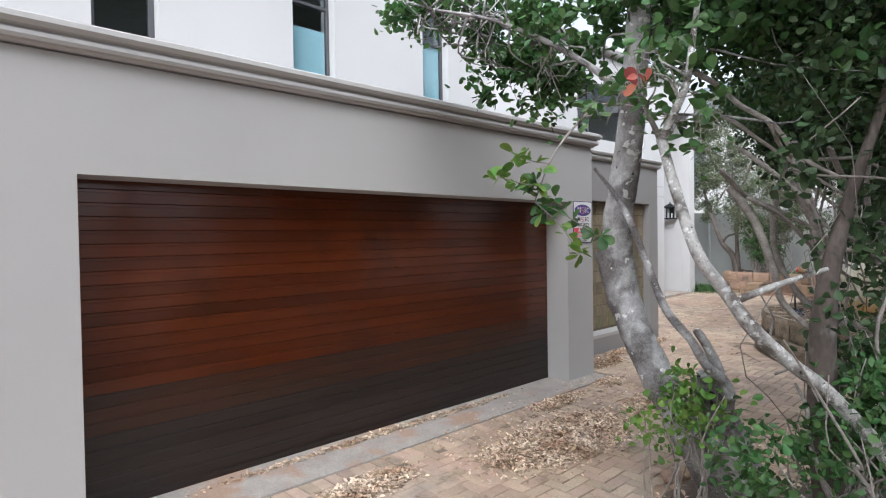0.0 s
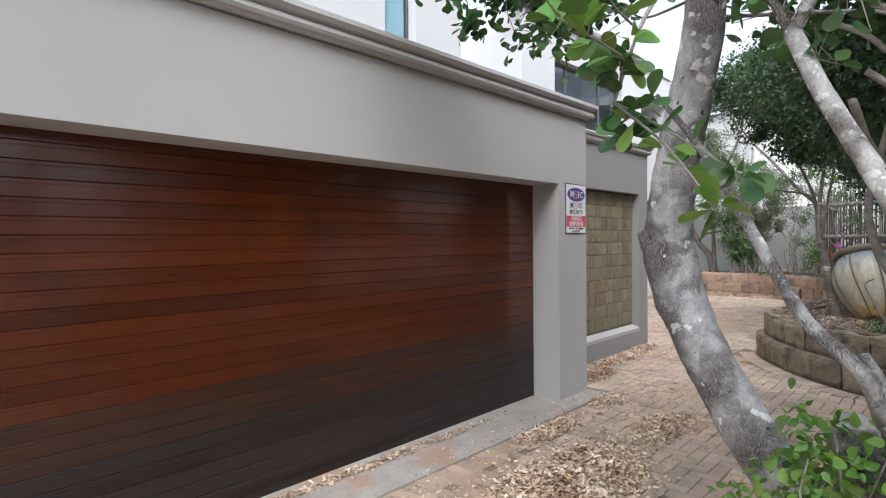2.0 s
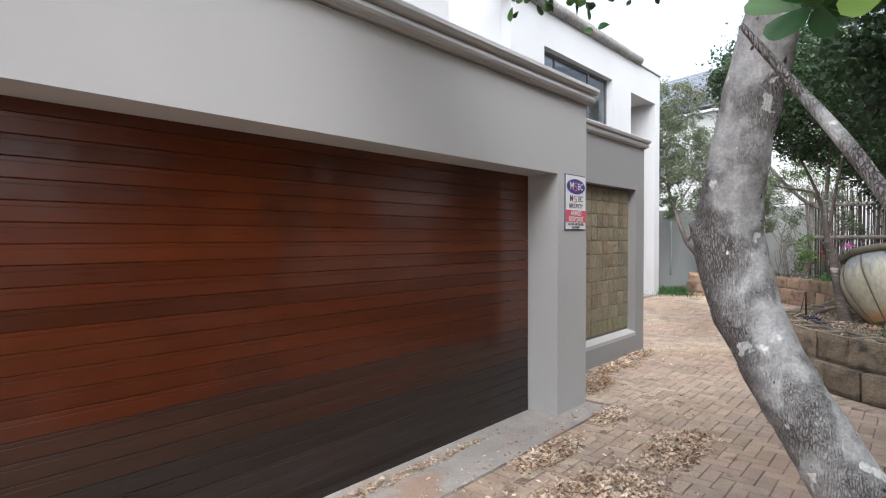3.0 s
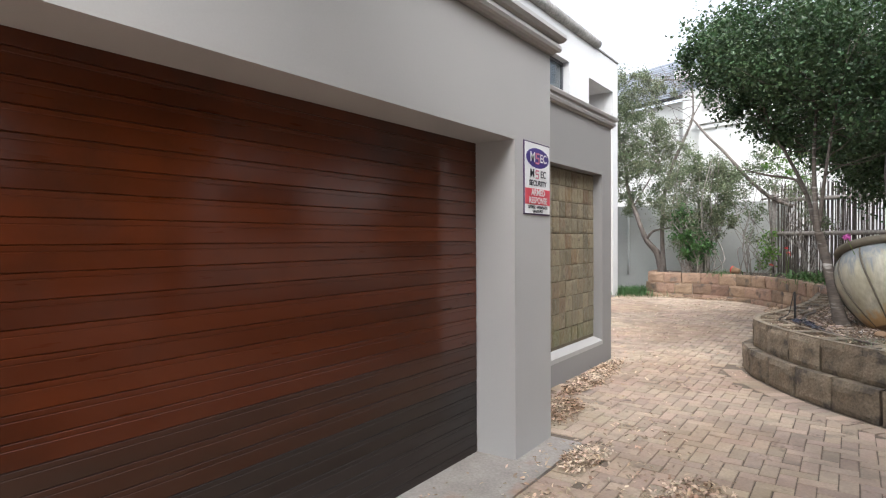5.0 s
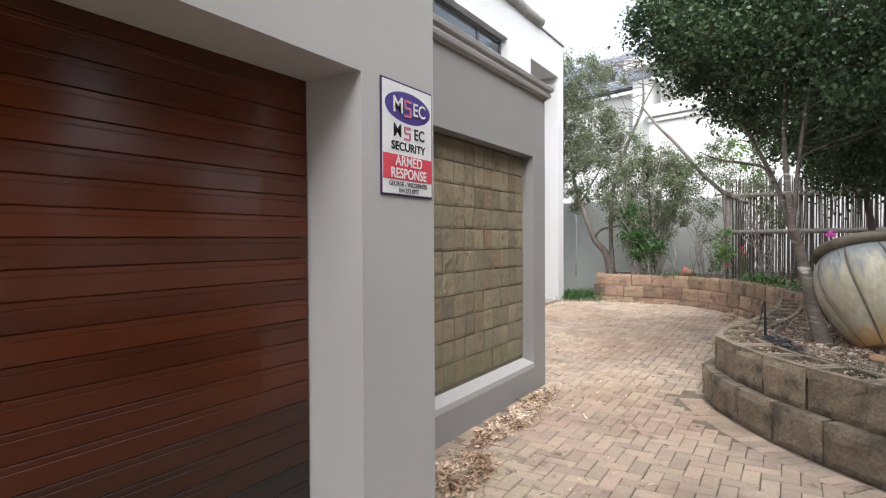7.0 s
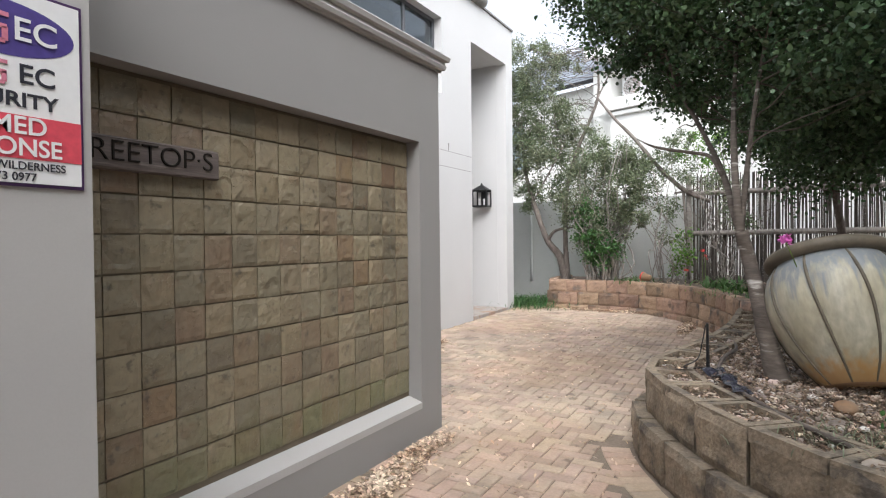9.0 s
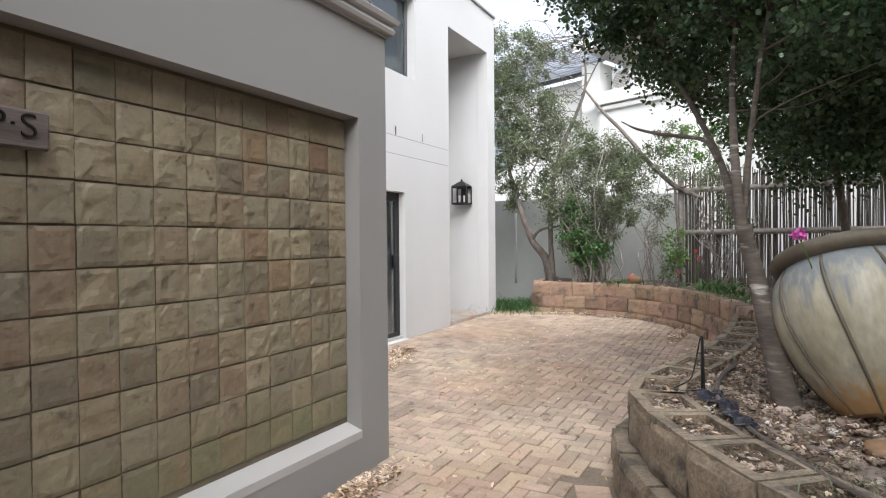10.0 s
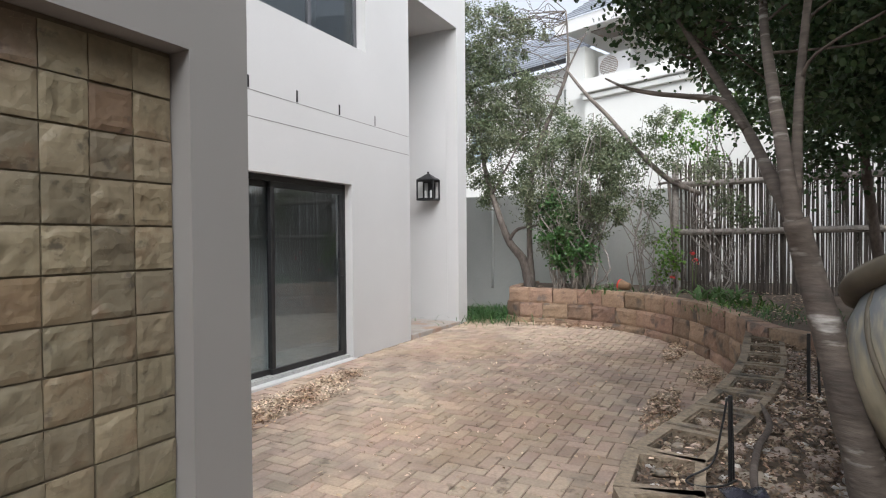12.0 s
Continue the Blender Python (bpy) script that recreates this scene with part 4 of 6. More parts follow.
ac = thing("air_conditioner", "white outdoor air conditioner with round grille on a balcony", "air conditioner")
ac.matrix_basis = Matrix.Translation((20.5, 5.2, 0)) @ pose(0, 0, 0, 0, 0, math.degrees(math.atan2(0.946, 0.326))) @ Matrix.Translation((-0.08, -0.30, 5.20))
block("casing", -0.40, 0.40, -0.3, 0.0, -0.40, 0.20, WHITE, ac, bevel=0.015)
bm = bmesh.new()
bmesh.ops.create_cone(bm, cap_ends=True, segments=28, radius1=0.235, radius2=0.225, depth=0.015, matrix=pose(0.12, 0.007, -0.08, 90))
part("fan_recess", bm, CONCRETE, ac, "grey fan opening")
for k in range(11):
    block("grille_slat", 0.12 - 0.21, 0.12 + 0.21, 0.016, 0.022, -0.08 - 0.2 + k * 0.04, -0.08 - 0.19 + k * 0.04, WHITE, ac)

# ---- planters ----
NEAR = [(7.0, -1.5), (7.35, 0.3), (7.75, 1.45), (8.2, 2.05), (8.85, 2.55), (9.55, 2.85), (10.2, 2.74), (11.0, 2.56), (12.0, 2.44), (13.35, 2.40)]
FAR = [(17.9, 6.02), (17.0, 6.02), (16.42, 5.92), (16.34, 5.4), (16.34, 4.8), (16.15, 4.05), (15.6, 3.38), (14.9, 2.90), (14.1, 2.56), (13.4, 2.36), (12.9, 2.1), (12.5, 1.6)]


def at_length(path, s):
    for a, b in zip(path[:-1], path[1:]):
        d = (b - a).length
        if s <= d:
            return a + (b - a) * (s / d), (b - a).normalized()
        s -= d
    return path[-1], (path[-1] - path[-2]).normalized()


def block_course(rng, planter, path, z0, h, length, thick, out, material, start=0.0, skip=lambda x, y: False, name="block"):
    """A course of rough-faced hollow garden blocks; the rough face looks to the left of the path."""
    pts = [Vector((p[0], p[1], 0)) for p in path]
    dense = curve_points([tuple(p) for p in pts], 8)
    total = sum((b - a).length for a, b in zip(dense[:-1], dense[1:]))
    s = start
    while s < total - 0.12:
        e = min(s + length, total)
        a, _ = at_length(dense, s + 0.004)
        b, _ = at_length(dense, e - 0.004)
        s += length
        mid = (a + b) / 2
        if skip(mid.x, mid.y):
            continue
        d = (b - a).normalized()
        nrm = Vector((-d.y, d.x, 0))
        half = (b - a).length / 2
        g = ground_z(mid.x) if z0 is None else z0
        nx, nz = 8, 6
        verts, faces = [], []
        off = float(rng.random() * 60)
        jut = out + rng.normal() * 0.006
        for k in range(nz + 1):
            for i in range(nx + 1):
                u, w = i / nx, k / nz
                edge = min(u, 1 - u, w, 1 - w) * 2
                bulge = 0.016 * min(edge * 3, 1) + 0.014 * noise.noise(Vector((u * 3 + off, w * 2, 0))) + 0.007 * noise.noise(Vector((u * 9 + off, w * 7, 3))) - 0.004
                p = mid + d * (2 * u - 1) * half * (1 - 0.004) + nrm * (jut + bulge)
                verts.append((p.x, p.y, w * h))
        m = len(verts)
        for w in (0, h):
            for u in (-1, 1):
                p = mid + d * u * half * 0.86 + nrm * (jut - thick)
                verts.append((p.x, p.y, w))
        for k in range(nz):
            for i in range(nx):
                q = k * (nx + 1) + i
                faces.append((q, q + 1, q + nx + 2, q + nx + 1))
        top = [nz * (nx + 1) + i for i in range(nx + 1)]
        bot = list(range(nx + 1))
        faces.append(tuple(top) + (m + 3, m + 2))
        faces.append(tuple(reversed(bot)) + (m, m + 1))
        faces.append(tuple([k * (nx + 1) for k in range(nz + 1)]) + (m + 2, m))
        faces.append(tuple([k * (nx + 1) + nx for k in reversed(range(nz + 1))]) + (m + 1, m + 3))
        faces.append((m, m + 2, m + 3, m + 1))
        ob = raw(name, [(x - mid.x, y - mid.y, z - h / 2) for x, y, z in verts], [tuple(reversed(q)) for q in faces], material, planter)
        ob.location = Vector((mid.x, mid.y, g + h / 2)) - planter.location
        ob.rotation_euler = (0, 0, rng.normal() * 0.008)


def hollow_ring(bm_verts, bm_faces, c, d, nrm, half, depth, z, wall=0.055):
    """The rim of an open-topped block, seen from above."""
    outer = [(-half, 0), (half, 0), (half * 0.9, -depth), (-half * 0.9, -depth)]
    inner = [(-half + wall, -wall), (half - wall, -wall), (half * 0.9 - wall * 0.7, -depth + wall * 0.7), (-half * 0.9 + wall * 0.7, -depth + wall * 0.7)]
    o = len(bm_verts)
    for ring, zz in ((outer, z), (inner, z), (outer, z - 0.07), (inner, z - 0.07)):
        for u, w in ring:
            p = c + d * u + nrm * w
            bm_verts.append((p.x, p.y, zz))
    for i in range(4):
        j = (i + 1) % 4
        bm_faces += [(o + i, o + j, o + 4 + j, o + 4 + i), (o + 4 + i, o + 4 + j, o + 12 + j, o + 12 + i), (o + j, o + i, o + 8 + i, o + 8 + j)]


rng = np.random.default_rng(11)
near_planter = thing("garden_planter", "curved planter of mossy rough-faced concrete blocks filled with pebbles", "planter", at=(9.5, 1.5, -0.27))
block_course(rng, near_planter, NEAR, -0.272, 0.27, 0.42, 0.20, 0.085, BLOCK_OLD)
block_course(rng, near_planter, NEAR, 0.0, 0.275, 0.42, 0.055, 0.0, BLOCK_OLD, 0.20)
dense = curve_points([(x, y, 0) for x, y in NEAR], 8)
vs, fs = [], []
s = 0.20
total = sum((b - a).length for a, b in zip(dense[:-1], dense[1:]))
while s < total - 0.2:
    a, _ = at_length(dense, s + 0.004)
    b, _ = at_length(dense, s + 0.416)
    c, d = (a + b) / 2, (b - a).normalized()
    hollow_ring(vs, fs, c + Vector((-d.y, d.x, 0)) * 0.001, d, Vector((-d.y, d.x, 0)), 0.203, 0.30, 0.287)
    s += 0.42
ob = raw("rims", vs, fs, BLOCK_OLD, near_planter, "worn rims of the hollow blocks")
ob.location = -near_planter.location

far_planter = thing("garden_planter", "long curved retaining edge of tan rough-faced blocks round raised bed", "planter", at=(15.5, 4.0, -0.2))
FAR_R = list(reversed(FAR))
for k, (z0, out, st) in enumerate(((-0.345, 0.05, 0.0), (-0.103, 0.025, 0.21), (0.139, 0.0, 0.05))):
    block_course(rng, far_planter, FAR_R, z0, 0.239, 0.40, 0.16, out, BLOCK, st)


def fill(name, outline, z, material, label, wave=0.03):
    """Soil inside an outline, softly uneven."""
    bm = bmesh.new()
    vs = [bm.verts.new((x, y, z)) for x, y in outline]
    bm.faces.new(vs)
    bmesh.ops.triangulate(bm, faces=bm.faces)
    for _ in range(4):
        es = [e for e in bm.edges if e.calc_length() > 0.35]
        if not es:
            break
        bmesh.ops.subdivide_edges(bm, edges=es, cuts=1)
        bmesh.ops.triangulate(bm, faces=bm.faces)
    for v in bm.verts:
        v.co.z += noise.noise(v.co * 1.7) * wave + noise.noise(v.co * 6) * wave * 0.35
    return part(name, bm, material, None, label, "structure", True)


inner_near = [(x + 0.02, y - 0.06) for x, y in NEAR]
fill("bed_soil", inner_near + [(13.3, 0.5), (13.3, -4), (9, -6), (7.2, -4)], 0.235, EARTH, "dark leaf-strewn soil in the pebble bed", 0.02)
fill("bed_soil_far", [(18.2, 5.94), (17.0, 5.94), (16.47, 5.86)] + [(x + 0.08, y - 0.02) for x, y in FAR[3:]] + [(13.31, 0.5), (13.31, -9), (24, -9), (24, 5.94)], 0.33, EARTH, "dark soil of the raised shrub bed", 0.03)
fill("bed_soil_corner", [(16.1, 6.0), (18.2, 6.0), (18.2, 12), (16.1, 12)], -0.20, EARTH, "dark soil beside the boundary wall", 0.02)
fill("bed_soil_tree", [(-6, -0.6), (0.5, -0.2), (2.2, 0.15), (2.75, 0.75), (3.0, 1.30), (3.35, 1.55), (3.75, 1.50), (4.2, 1.0), (4.6, 0.2), (5.2, -1.0), (6.9, -2.5), (6.9, -9), (-6, -9)], -0.16, EARTH, "dark soil round the foot of the trees", 0.07)

# ---- pot ----
pot = thing("ribbed_pot", "large weathered cream ribbed stoneware pot tilted on pebbles", "plant pot")
pot.matrix_basis = (Matrix.Translation((9.505, 1.61, 0.263)) @ Vector((0, 0, 1)).rotation_difference(Vector((0.3655, 0.1594, 0.917))).to_matrix().to_4x4()
                    @ Matrix.Diagonal((0.843, 0.843, 0.909, 1)))
PROF = [(0.19, 0.0), (0.215, 0.015), (0.31, 0.13), (0.405, 0.28), (0.465, 0.44), (0.485, 0.56), (0.475, 0.68), (0.435, 0.79), (0.375, 0.87), (0.36, 0.89)]
PROF_IN = [(0.33, 0.885), (0.36, 0.84), (0.43, 0.70), (0.43, 0.50), (0.28, 0.15), (0.0, 0.10)]


def lathe(profile, seg, lobes=0, depth=0.0, closed=False):
    verts, faces = [], []
    for r, z in profile:
        for k in range(seg):
            a = 2 * math.pi * k / seg
            rr = r
            if lobes:
                ph = abs(math.sin((a + 0.30 * (z - 0.5)) * lobes / 2))
                rr = r * (1 - depth * (1 - ph ** 0.6) * min(1, 4 * z) * min(1, max(0, (0.9 - z) * 5)))
            verts.append((rr * math.cos(a), rr * math.sin(a), z))
    n = len(profile)
    for i in range(n - 1):
        for k in range(seg):
            k2 = (k + 1) % seg
            faces.append((i * seg + k, i * seg + k2, (i + 1) * seg + k2, (i + 1) * seg + k))
    return verts, faces


vs, fs = lathe([(0.0, 0.0)] + PROF + PROF_IN, 96, 9, 0.045)
raw("body", vs, fs, POT, pot, smooth=True)
vs, fs = lathe([(0.355, 0.862), (0.40, 0.868), (0.43, 0.89), (0.437, 0.925), (0.42, 0.95), (0.37, 0.94), (0.335, 0.905), (0.335, 0.865)], 72)
raw("rim", vs, fs, RIB, pot, "broad brown rim", smooth=True)
vs, fs = lathe([(0.150, -0.004), (0.194, 0.0), (0.214, 0.016), (0.222, 0.028), (0.19, 0.03), (0.0, 0.02)], 72)
raw("foot", vs, fs, RUST, pot, "orange rust-stained foot", smooth=True)
for k in range(9):
    a = 2 * math.pi * k / 9
    line = [((r * 0.972) * math.cos(a - 0.30 * (zz - 0.5)), (r * 0.972) * math.sin(a - 0.30 * (zz - 0.5)), zz) for r, zz in PROF[1:]]
    raw("rib", *tube_data(line, [0.008, 0.011, 0.012, 0.009], 8, 3), RIB, pot, smooth=True)
soil = lathe([(0.0, 0.80), (0.38, 0.80), (0.38, 0.78)], 24)
raw("soil", soil[0], soil[1], EARTH, pot)

flower = thing("pink_flower", "bright pink flower head on a thin stem by the pot", "flower", at=(9.32, 1.985, 1.015))
raw("stem", *tube_data([(0.12, -0.06, -0.02), (0.05, -0.03, 0.06), (0, 0, 0.13)], [0.003, 0.003], 6, 3), LEAF_LIME, flower)
rng = np.random.default_rng(3)
q = rng.normal(size=(60, 3))
q = q / np.linalg.norm(q, axis=1)[:, None] * 0.022 + (0, 0, 0.15)
leaf_mesh("petals", q, 0.026, PETAL, flower, seed=4, flat=0.2)

# ---- rods, hose and plastic in the pebble bed ----
rods = thing("rusty_rods", "two rusty iron rods with a wire loop in pebble bed", "garden stake", at=(9.68, 2.45, 0.25))
raw("rod", *tube_data([(0, 0, -0.1), (0.0, 0.0, 0.33)], [0.008, 0.008], 8, 2), BLACK, rods)
raw("rod", *tube_data([(0.02, -0.012, -0.1), (0.004, -0.002, 0.33)], [0.006, 0.006], 8, 2), BLACK, rods)
raw("wire", *tube_data([(0.0, 0.01, 0.32), (-0.015, 0.03, 0.2), (-0.03, 0.06, 0.08), (-0.10, 0.14, 0.035), (-0.15, 0.10, 0.035), (-0.12, 0.02, 0.04), (-0.02, -0.02, 0.03)], [0.004, 0.004], 6, 6), BLACK, rods, "bent black wire", smooth=True)
rods2 = thing("rusty_rods", "pair of dark rusty iron rods beside the tree", "garden stake", at=(11.2, 2.08, 0.25))
raw("rod", *tube_data([(0, 0, -0.1), (0.0, 0.0, 0.36)], [0.010, 0.010], 8, 2), BLACK, rods2)
raw("rod", *tube_data([(0.03, -0.06, -0.1), (0.03, -0.045, 0.34)], [0.007, 0.007], 8, 2), BLACK, rods2)
hose = tagged(raw("irrigation_hose", *tube_data([(8.0, 1.55, 0.27), (8.5, 1.95, 0.28), (9.0, 2.2, 0.275), (9.5, 2.36, 0.28), (9.95, 2.36, 0.30), (10.4, 2.30, 0.29), (10.9, 2.34, 0.27)], [0.013, 0.014, 0.013], 10, 6, 0.05), BARK_DARK, smooth=True), "old dark brown garden hose lying over the pebbles", "hose")
rng = np.random.default_rng(8)
bm = bmesh.new()
bmesh.ops.create_grid(bm, x_segments=26, y_segments=12, size=0.5, matrix=Matrix.Diagonal((0.60, 0.12, 1, 1)))
for v in bm.verts:
    e = noise.noise(v.co * 9) * 0.035 + noise.noise(v.co * 22) * 0.016
    v.co.z = 0.025 + e + 0.02 * (1 - abs(v.co.y) * 8)
    v.co.y += noise.noise(v.co * 5 + Vector((4, 0, 0))) * 0.05
bmesh.ops.solidify(bm, geom=bm.faces[:], thickness=0.003)
sheet = part("plastic_sheet", bm, PVC, smooth=True)
sheet.matrix_basis = pose(9.28, 2.30, 0.255, 0, 0, 20)
tagged(sheet, "crumpled dark plastic sheet lying among the pebbles", "plastic sheet")


# ---- pebbles ----
def pebbles(name, rng, n, place, size, label, material):
    t = (1 + 5 ** 0.5) / 2
    ico = np.array([(-1, t, 0), (1, t, 0), (-1, -t, 0), (1, -t, 0), (0, -1, t), (0, 1, t), (0, -1, -t), (0, 1, -t), (t, 0, -1), (t, 0, 1), (-t, 0, -1), (-t, 0, 1)]) / math.sqrt(1 + t * t)
    tri = [(0, 11, 5), (0, 5, 1), (0, 1, 7), (0, 7, 10), (0, 10, 11), (1, 5, 9), (5, 11, 4), (11, 10, 2), (10, 7, 6), (7, 1, 8), (3, 9, 4), (3, 4, 2), (3, 2, 6), (3, 6, 8), (3, 8, 9), (4, 9, 5), (2, 4, 11), (6, 2, 10), (8, 6, 7), (9, 8, 1)]
    verts, faces = [], []
    for _ in range(n):
        p = place(rng)
        if p is None:
            continue
        s = size * rng.uniform(0.5, 1.0) * (1.7 if rng.random() < 0.12 else 1)
        a = rng.random() * 6.28
        k = ico * (s, s * rng.uniform(0.6, 0.85), s * rng.uniform(0.35, 0.6)) * (1 + rng.normal(size=(12, 1)) * 0.07)
        k = np.stack([k[:, 0] * math.cos(a) - k[:, 1] * math.sin(a), k[:, 0] * math.sin(a) + k[:, 1] * math.cos(a), k[:, 2]], 1) + p
        o = len(verts)
        verts += [tuple(q) for q in k]
        faces += [tuple(i + o for i in f) for f in tri]
    return tagged(raw(name, verts, faces, material, smooth=True), label, "pebbles", kind="stuff")


def inside(x, y, poly):
    hit, j = False, len(poly) - 1
    for i in range(len(poly)):
        (xa, ya), (xb, yb) = poly[i], poly[j]
        if (ya > y) != (yb > y) and x < (xb - xa) * (y - ya) / (yb - ya) + xa:
            hit = not hit
        j = i
    return hit


BED = inner_near + [(13.3, 0.5), (13.3, -1), (7.2, -1)]


def in_bed(rng):
    x, y = rng.uniform(7.3, 13.3), rng.uniform(0.3, 2.85)
    return (x, y, 0.240 + rng.random() * 0.014) if inside(x, y, BED) else None


rng = np.random.default_rng(21)
pebbles("pebbles", rng, 5200, in_bed, 0.024, "grey, brown and white river pebbles in the planter", PEBBLE)
pebbles("white_pebbles", rng, 420, in_bed, 0.034, "larger white and pale pebbles scattered in the planter", PEBBLE_WHITE)
pebbles("grey_stones", rng, 1100, in_bed, 0.052, "rounded grey and brown stones in the planter", PEBBLE_GREY)
stone = thing("river_stone", "rounded orange-brown river stone among smaller pebbles", "stone", at=(8.95, 1.72, 0.27))
bm = bmesh.new()
bmesh.ops.create_icosphere(bm, subdivisions=3, radius=0.075, matrix=Matrix.Diagonal((1.2, 0.8, 0.5, 1)))
for v in bm.verts:
    v.co *= 1 + noise.noise(v.co * 9) * 0.12
part("rock", bm, RUST, stone, smooth=True)
kerb_rng = np.random.default_rng(31)
for k in range(9):
    t = k / 8
    x, y = 3.95 - 0.9 * t, 1.62 - 0.25 * t + 0.1 * math.sin(k * 2.1)
    bm = bmesh.new()
    bmesh.ops.create_icosphere(bm, subdivisions=2, radius=0.085, matrix=Matrix.Diagonal((*kerb_rng.uniform(0.7, 1.3, 2), 0.6, 1)))
    for v in bm.verts:
        v.co *= 1 + noise.noise(v.co * 10 + Vector((k, 0, 0))) * 0.3
    st = part("border_stone", bm, BLOCK, smooth=True)
    st.matrix_basis = pose(x, y, -0.225, 0, 0, k * 50)
    tagged(st, "rough tan stone edging the soil round the tree", "stone", "stones round the tree")


# ---- trees ----
def scatter_leaves_on(rng, line, n, reach):
    p = np.array([tuple(q) for q in line])
    i = rng.integers(0, len(p), n)
    return p[i] + rng.normal(size=(n, 3)) * reach


def tree(name, label, stems, crown, bark=BARK, leaf=LEAF, n=2600, size=0.05, seed=1, rough=0.10, category="tree", twig_n=60, shape=LEAF_SHAPE, shell=0.5, flat=0.35, twigs=24):
    """stems: lists of (points, radii); crown: blobs (x, y, z, r)."""
    base = Vector(stems[0][0][0])
    t = thing(name, label, category, at=base)
    rng = np.random.default_rng(seed)

    def sub(pts):
        return [tuple(Vector(p) - base) for p in pts]
    for i, (pts, radii) in enumerate(stems):
        seg = 20 if max(radii) > 0.08 else (12 if max(radii) > 0.03 else 7)
        raw("trunk" if i == 0 else "limb", *tube_data(sub(pts), radii, seg, 12 if max(radii) > 0.08 else 6, rough, seed + i), bark, t, smooth=True)
    joints = [q for pts, _ in stems for q in curve_points(pts, 5)[4:]]
    pieces = []
    if crown:
        for k in range(twig_n):
            x, y, z, r = crown[int(rng.integers(len(crown)))]
            end = Vector((x, y, z)) + Vector(rng.normal(size=3)) * r * 0.5
            start = min(joints, key=lambda j: (j - end).length + rng.random() * 0.9)
            if (start - end).length > 3.5:
                start = end.lerp(start, 0.4)
            pieces.append(tube_data([tuple(Vector(q) - base) for q in wander(rng, start, end, 0.16)], [0.008, 0.005, 0.002], 5, 3))
        tagged(raw("branchwork", *join(pieces), bark, t, smooth=True), kind="stuff")
        blobs = [(x - base.x, y - base.y, z - base.z, r) for x, y, z, r in crown]
        leaf_mesh("crown", clumps(rng, blobs, n, shell, twigs=twigs), size, leaf, t, seed=seed, shape=shape, flat=flat, kind="stuff")
    return t


front_tree = tree("leaning_tree", "leaning tree with lichen-blotched furrowed bark and broad green leaves",
    [([(3.42, 1.02, -0.35), (3.33, 1.14, -0.02), (3.21, 1.34, 0.38), (3.23, 1.53, 0.67), (3.29, 1.69, 0.92), (3.35, 1.80, 1.20), (3.30, 1.77, 1.47), (3.26, 1.69, 1.81), (3.18, 1.60, 2.12), (3.2, 1.56, 2.7), (3.25, 1.5, 3.4), (3.35, 1.5, 4.3)],
      [0.17, 0.13, 0.098, 0.092, 0.094, 0.108, 0.088, 0.084, 0.074, 0.065, 0.05, 0.03]),
     ([(3.33, 1.76, 1.16), (3.29, 1.85, 1.24), (3.27, 1.89, 1.31)], [0.07, 0.045, 0.02]),
     ([(3.40, 1.0, -0.3), (3.25, 1.05, 0.2), (3.08, 1.10, 0.52), (3.02, 1.11, 0.70)], [0.13, 0.10, 0.08, 0.065]),
     ([(3.1, 1.15, 0.2), (2.98, 1.0, 0.62), (2.75, 1.02, 0.80), (2.65, 1.05, 0.93), (2.69, 1.18, 1.05), (2.77, 1.30, 1.23), (2.86, 1.44, 1.46), (2.9, 1.55, 1.62), (2.86, 1.66, 1.78)], [0.034, 0.026, 0.022, 0.020, 0.019, 0.018, 0.017, 0.014, 0.008]),
     ([(2.98, 1.0, 0.60), (2.80, 1.02, 0.85), (2.74, 1.06, 0.96)], [0.03, 0.024, 0.018]),
     ([(3.2, 1.58, 2.2), (2.95, 1.9, 2.5), (2.8, 2.3, 2.75), (2.7, 2.8, 2.95)], [0.026, 0.018, 0.012, 0.006]),
     ([(3.22, 1.55, 2.5), (3.7, 1.4, 2.9), (4.3, 1.3, 3.2)], [0.03, 0.02, 0.010])],
    [(3.2, 3.5, 3.3, 0.30), (3.35, 3.15, 3.2, 0.34), (3.6, 2.85, 2.95, 0.36), (3.5, 2.75, 2.62, 0.28), (3.65, 2.5, 2.75, 0.36), (3.5, 2.35, 2.42, 0.22), (3.1, 1.95, 2.85, 0.36),
     (3.3, 1.5, 2.75, 0.40), (3.5, 1.2, 2.9, 0.5), (4.2, 1.4, 2.9, 0.55), (4.5, 1.0, 2.7, 0.6), (3.9, 0.8, 2.9, 0.6), (4.6, 0.4, 2.5, 0.6), (4.3, 1.9, 3.3, 0.5), (3.7, 0.3, 2.3, 0.35)],
    n=1500, size=0.062, seed=5, twig_n=90, shell=0.35, shape=ROUND_SHAPE)

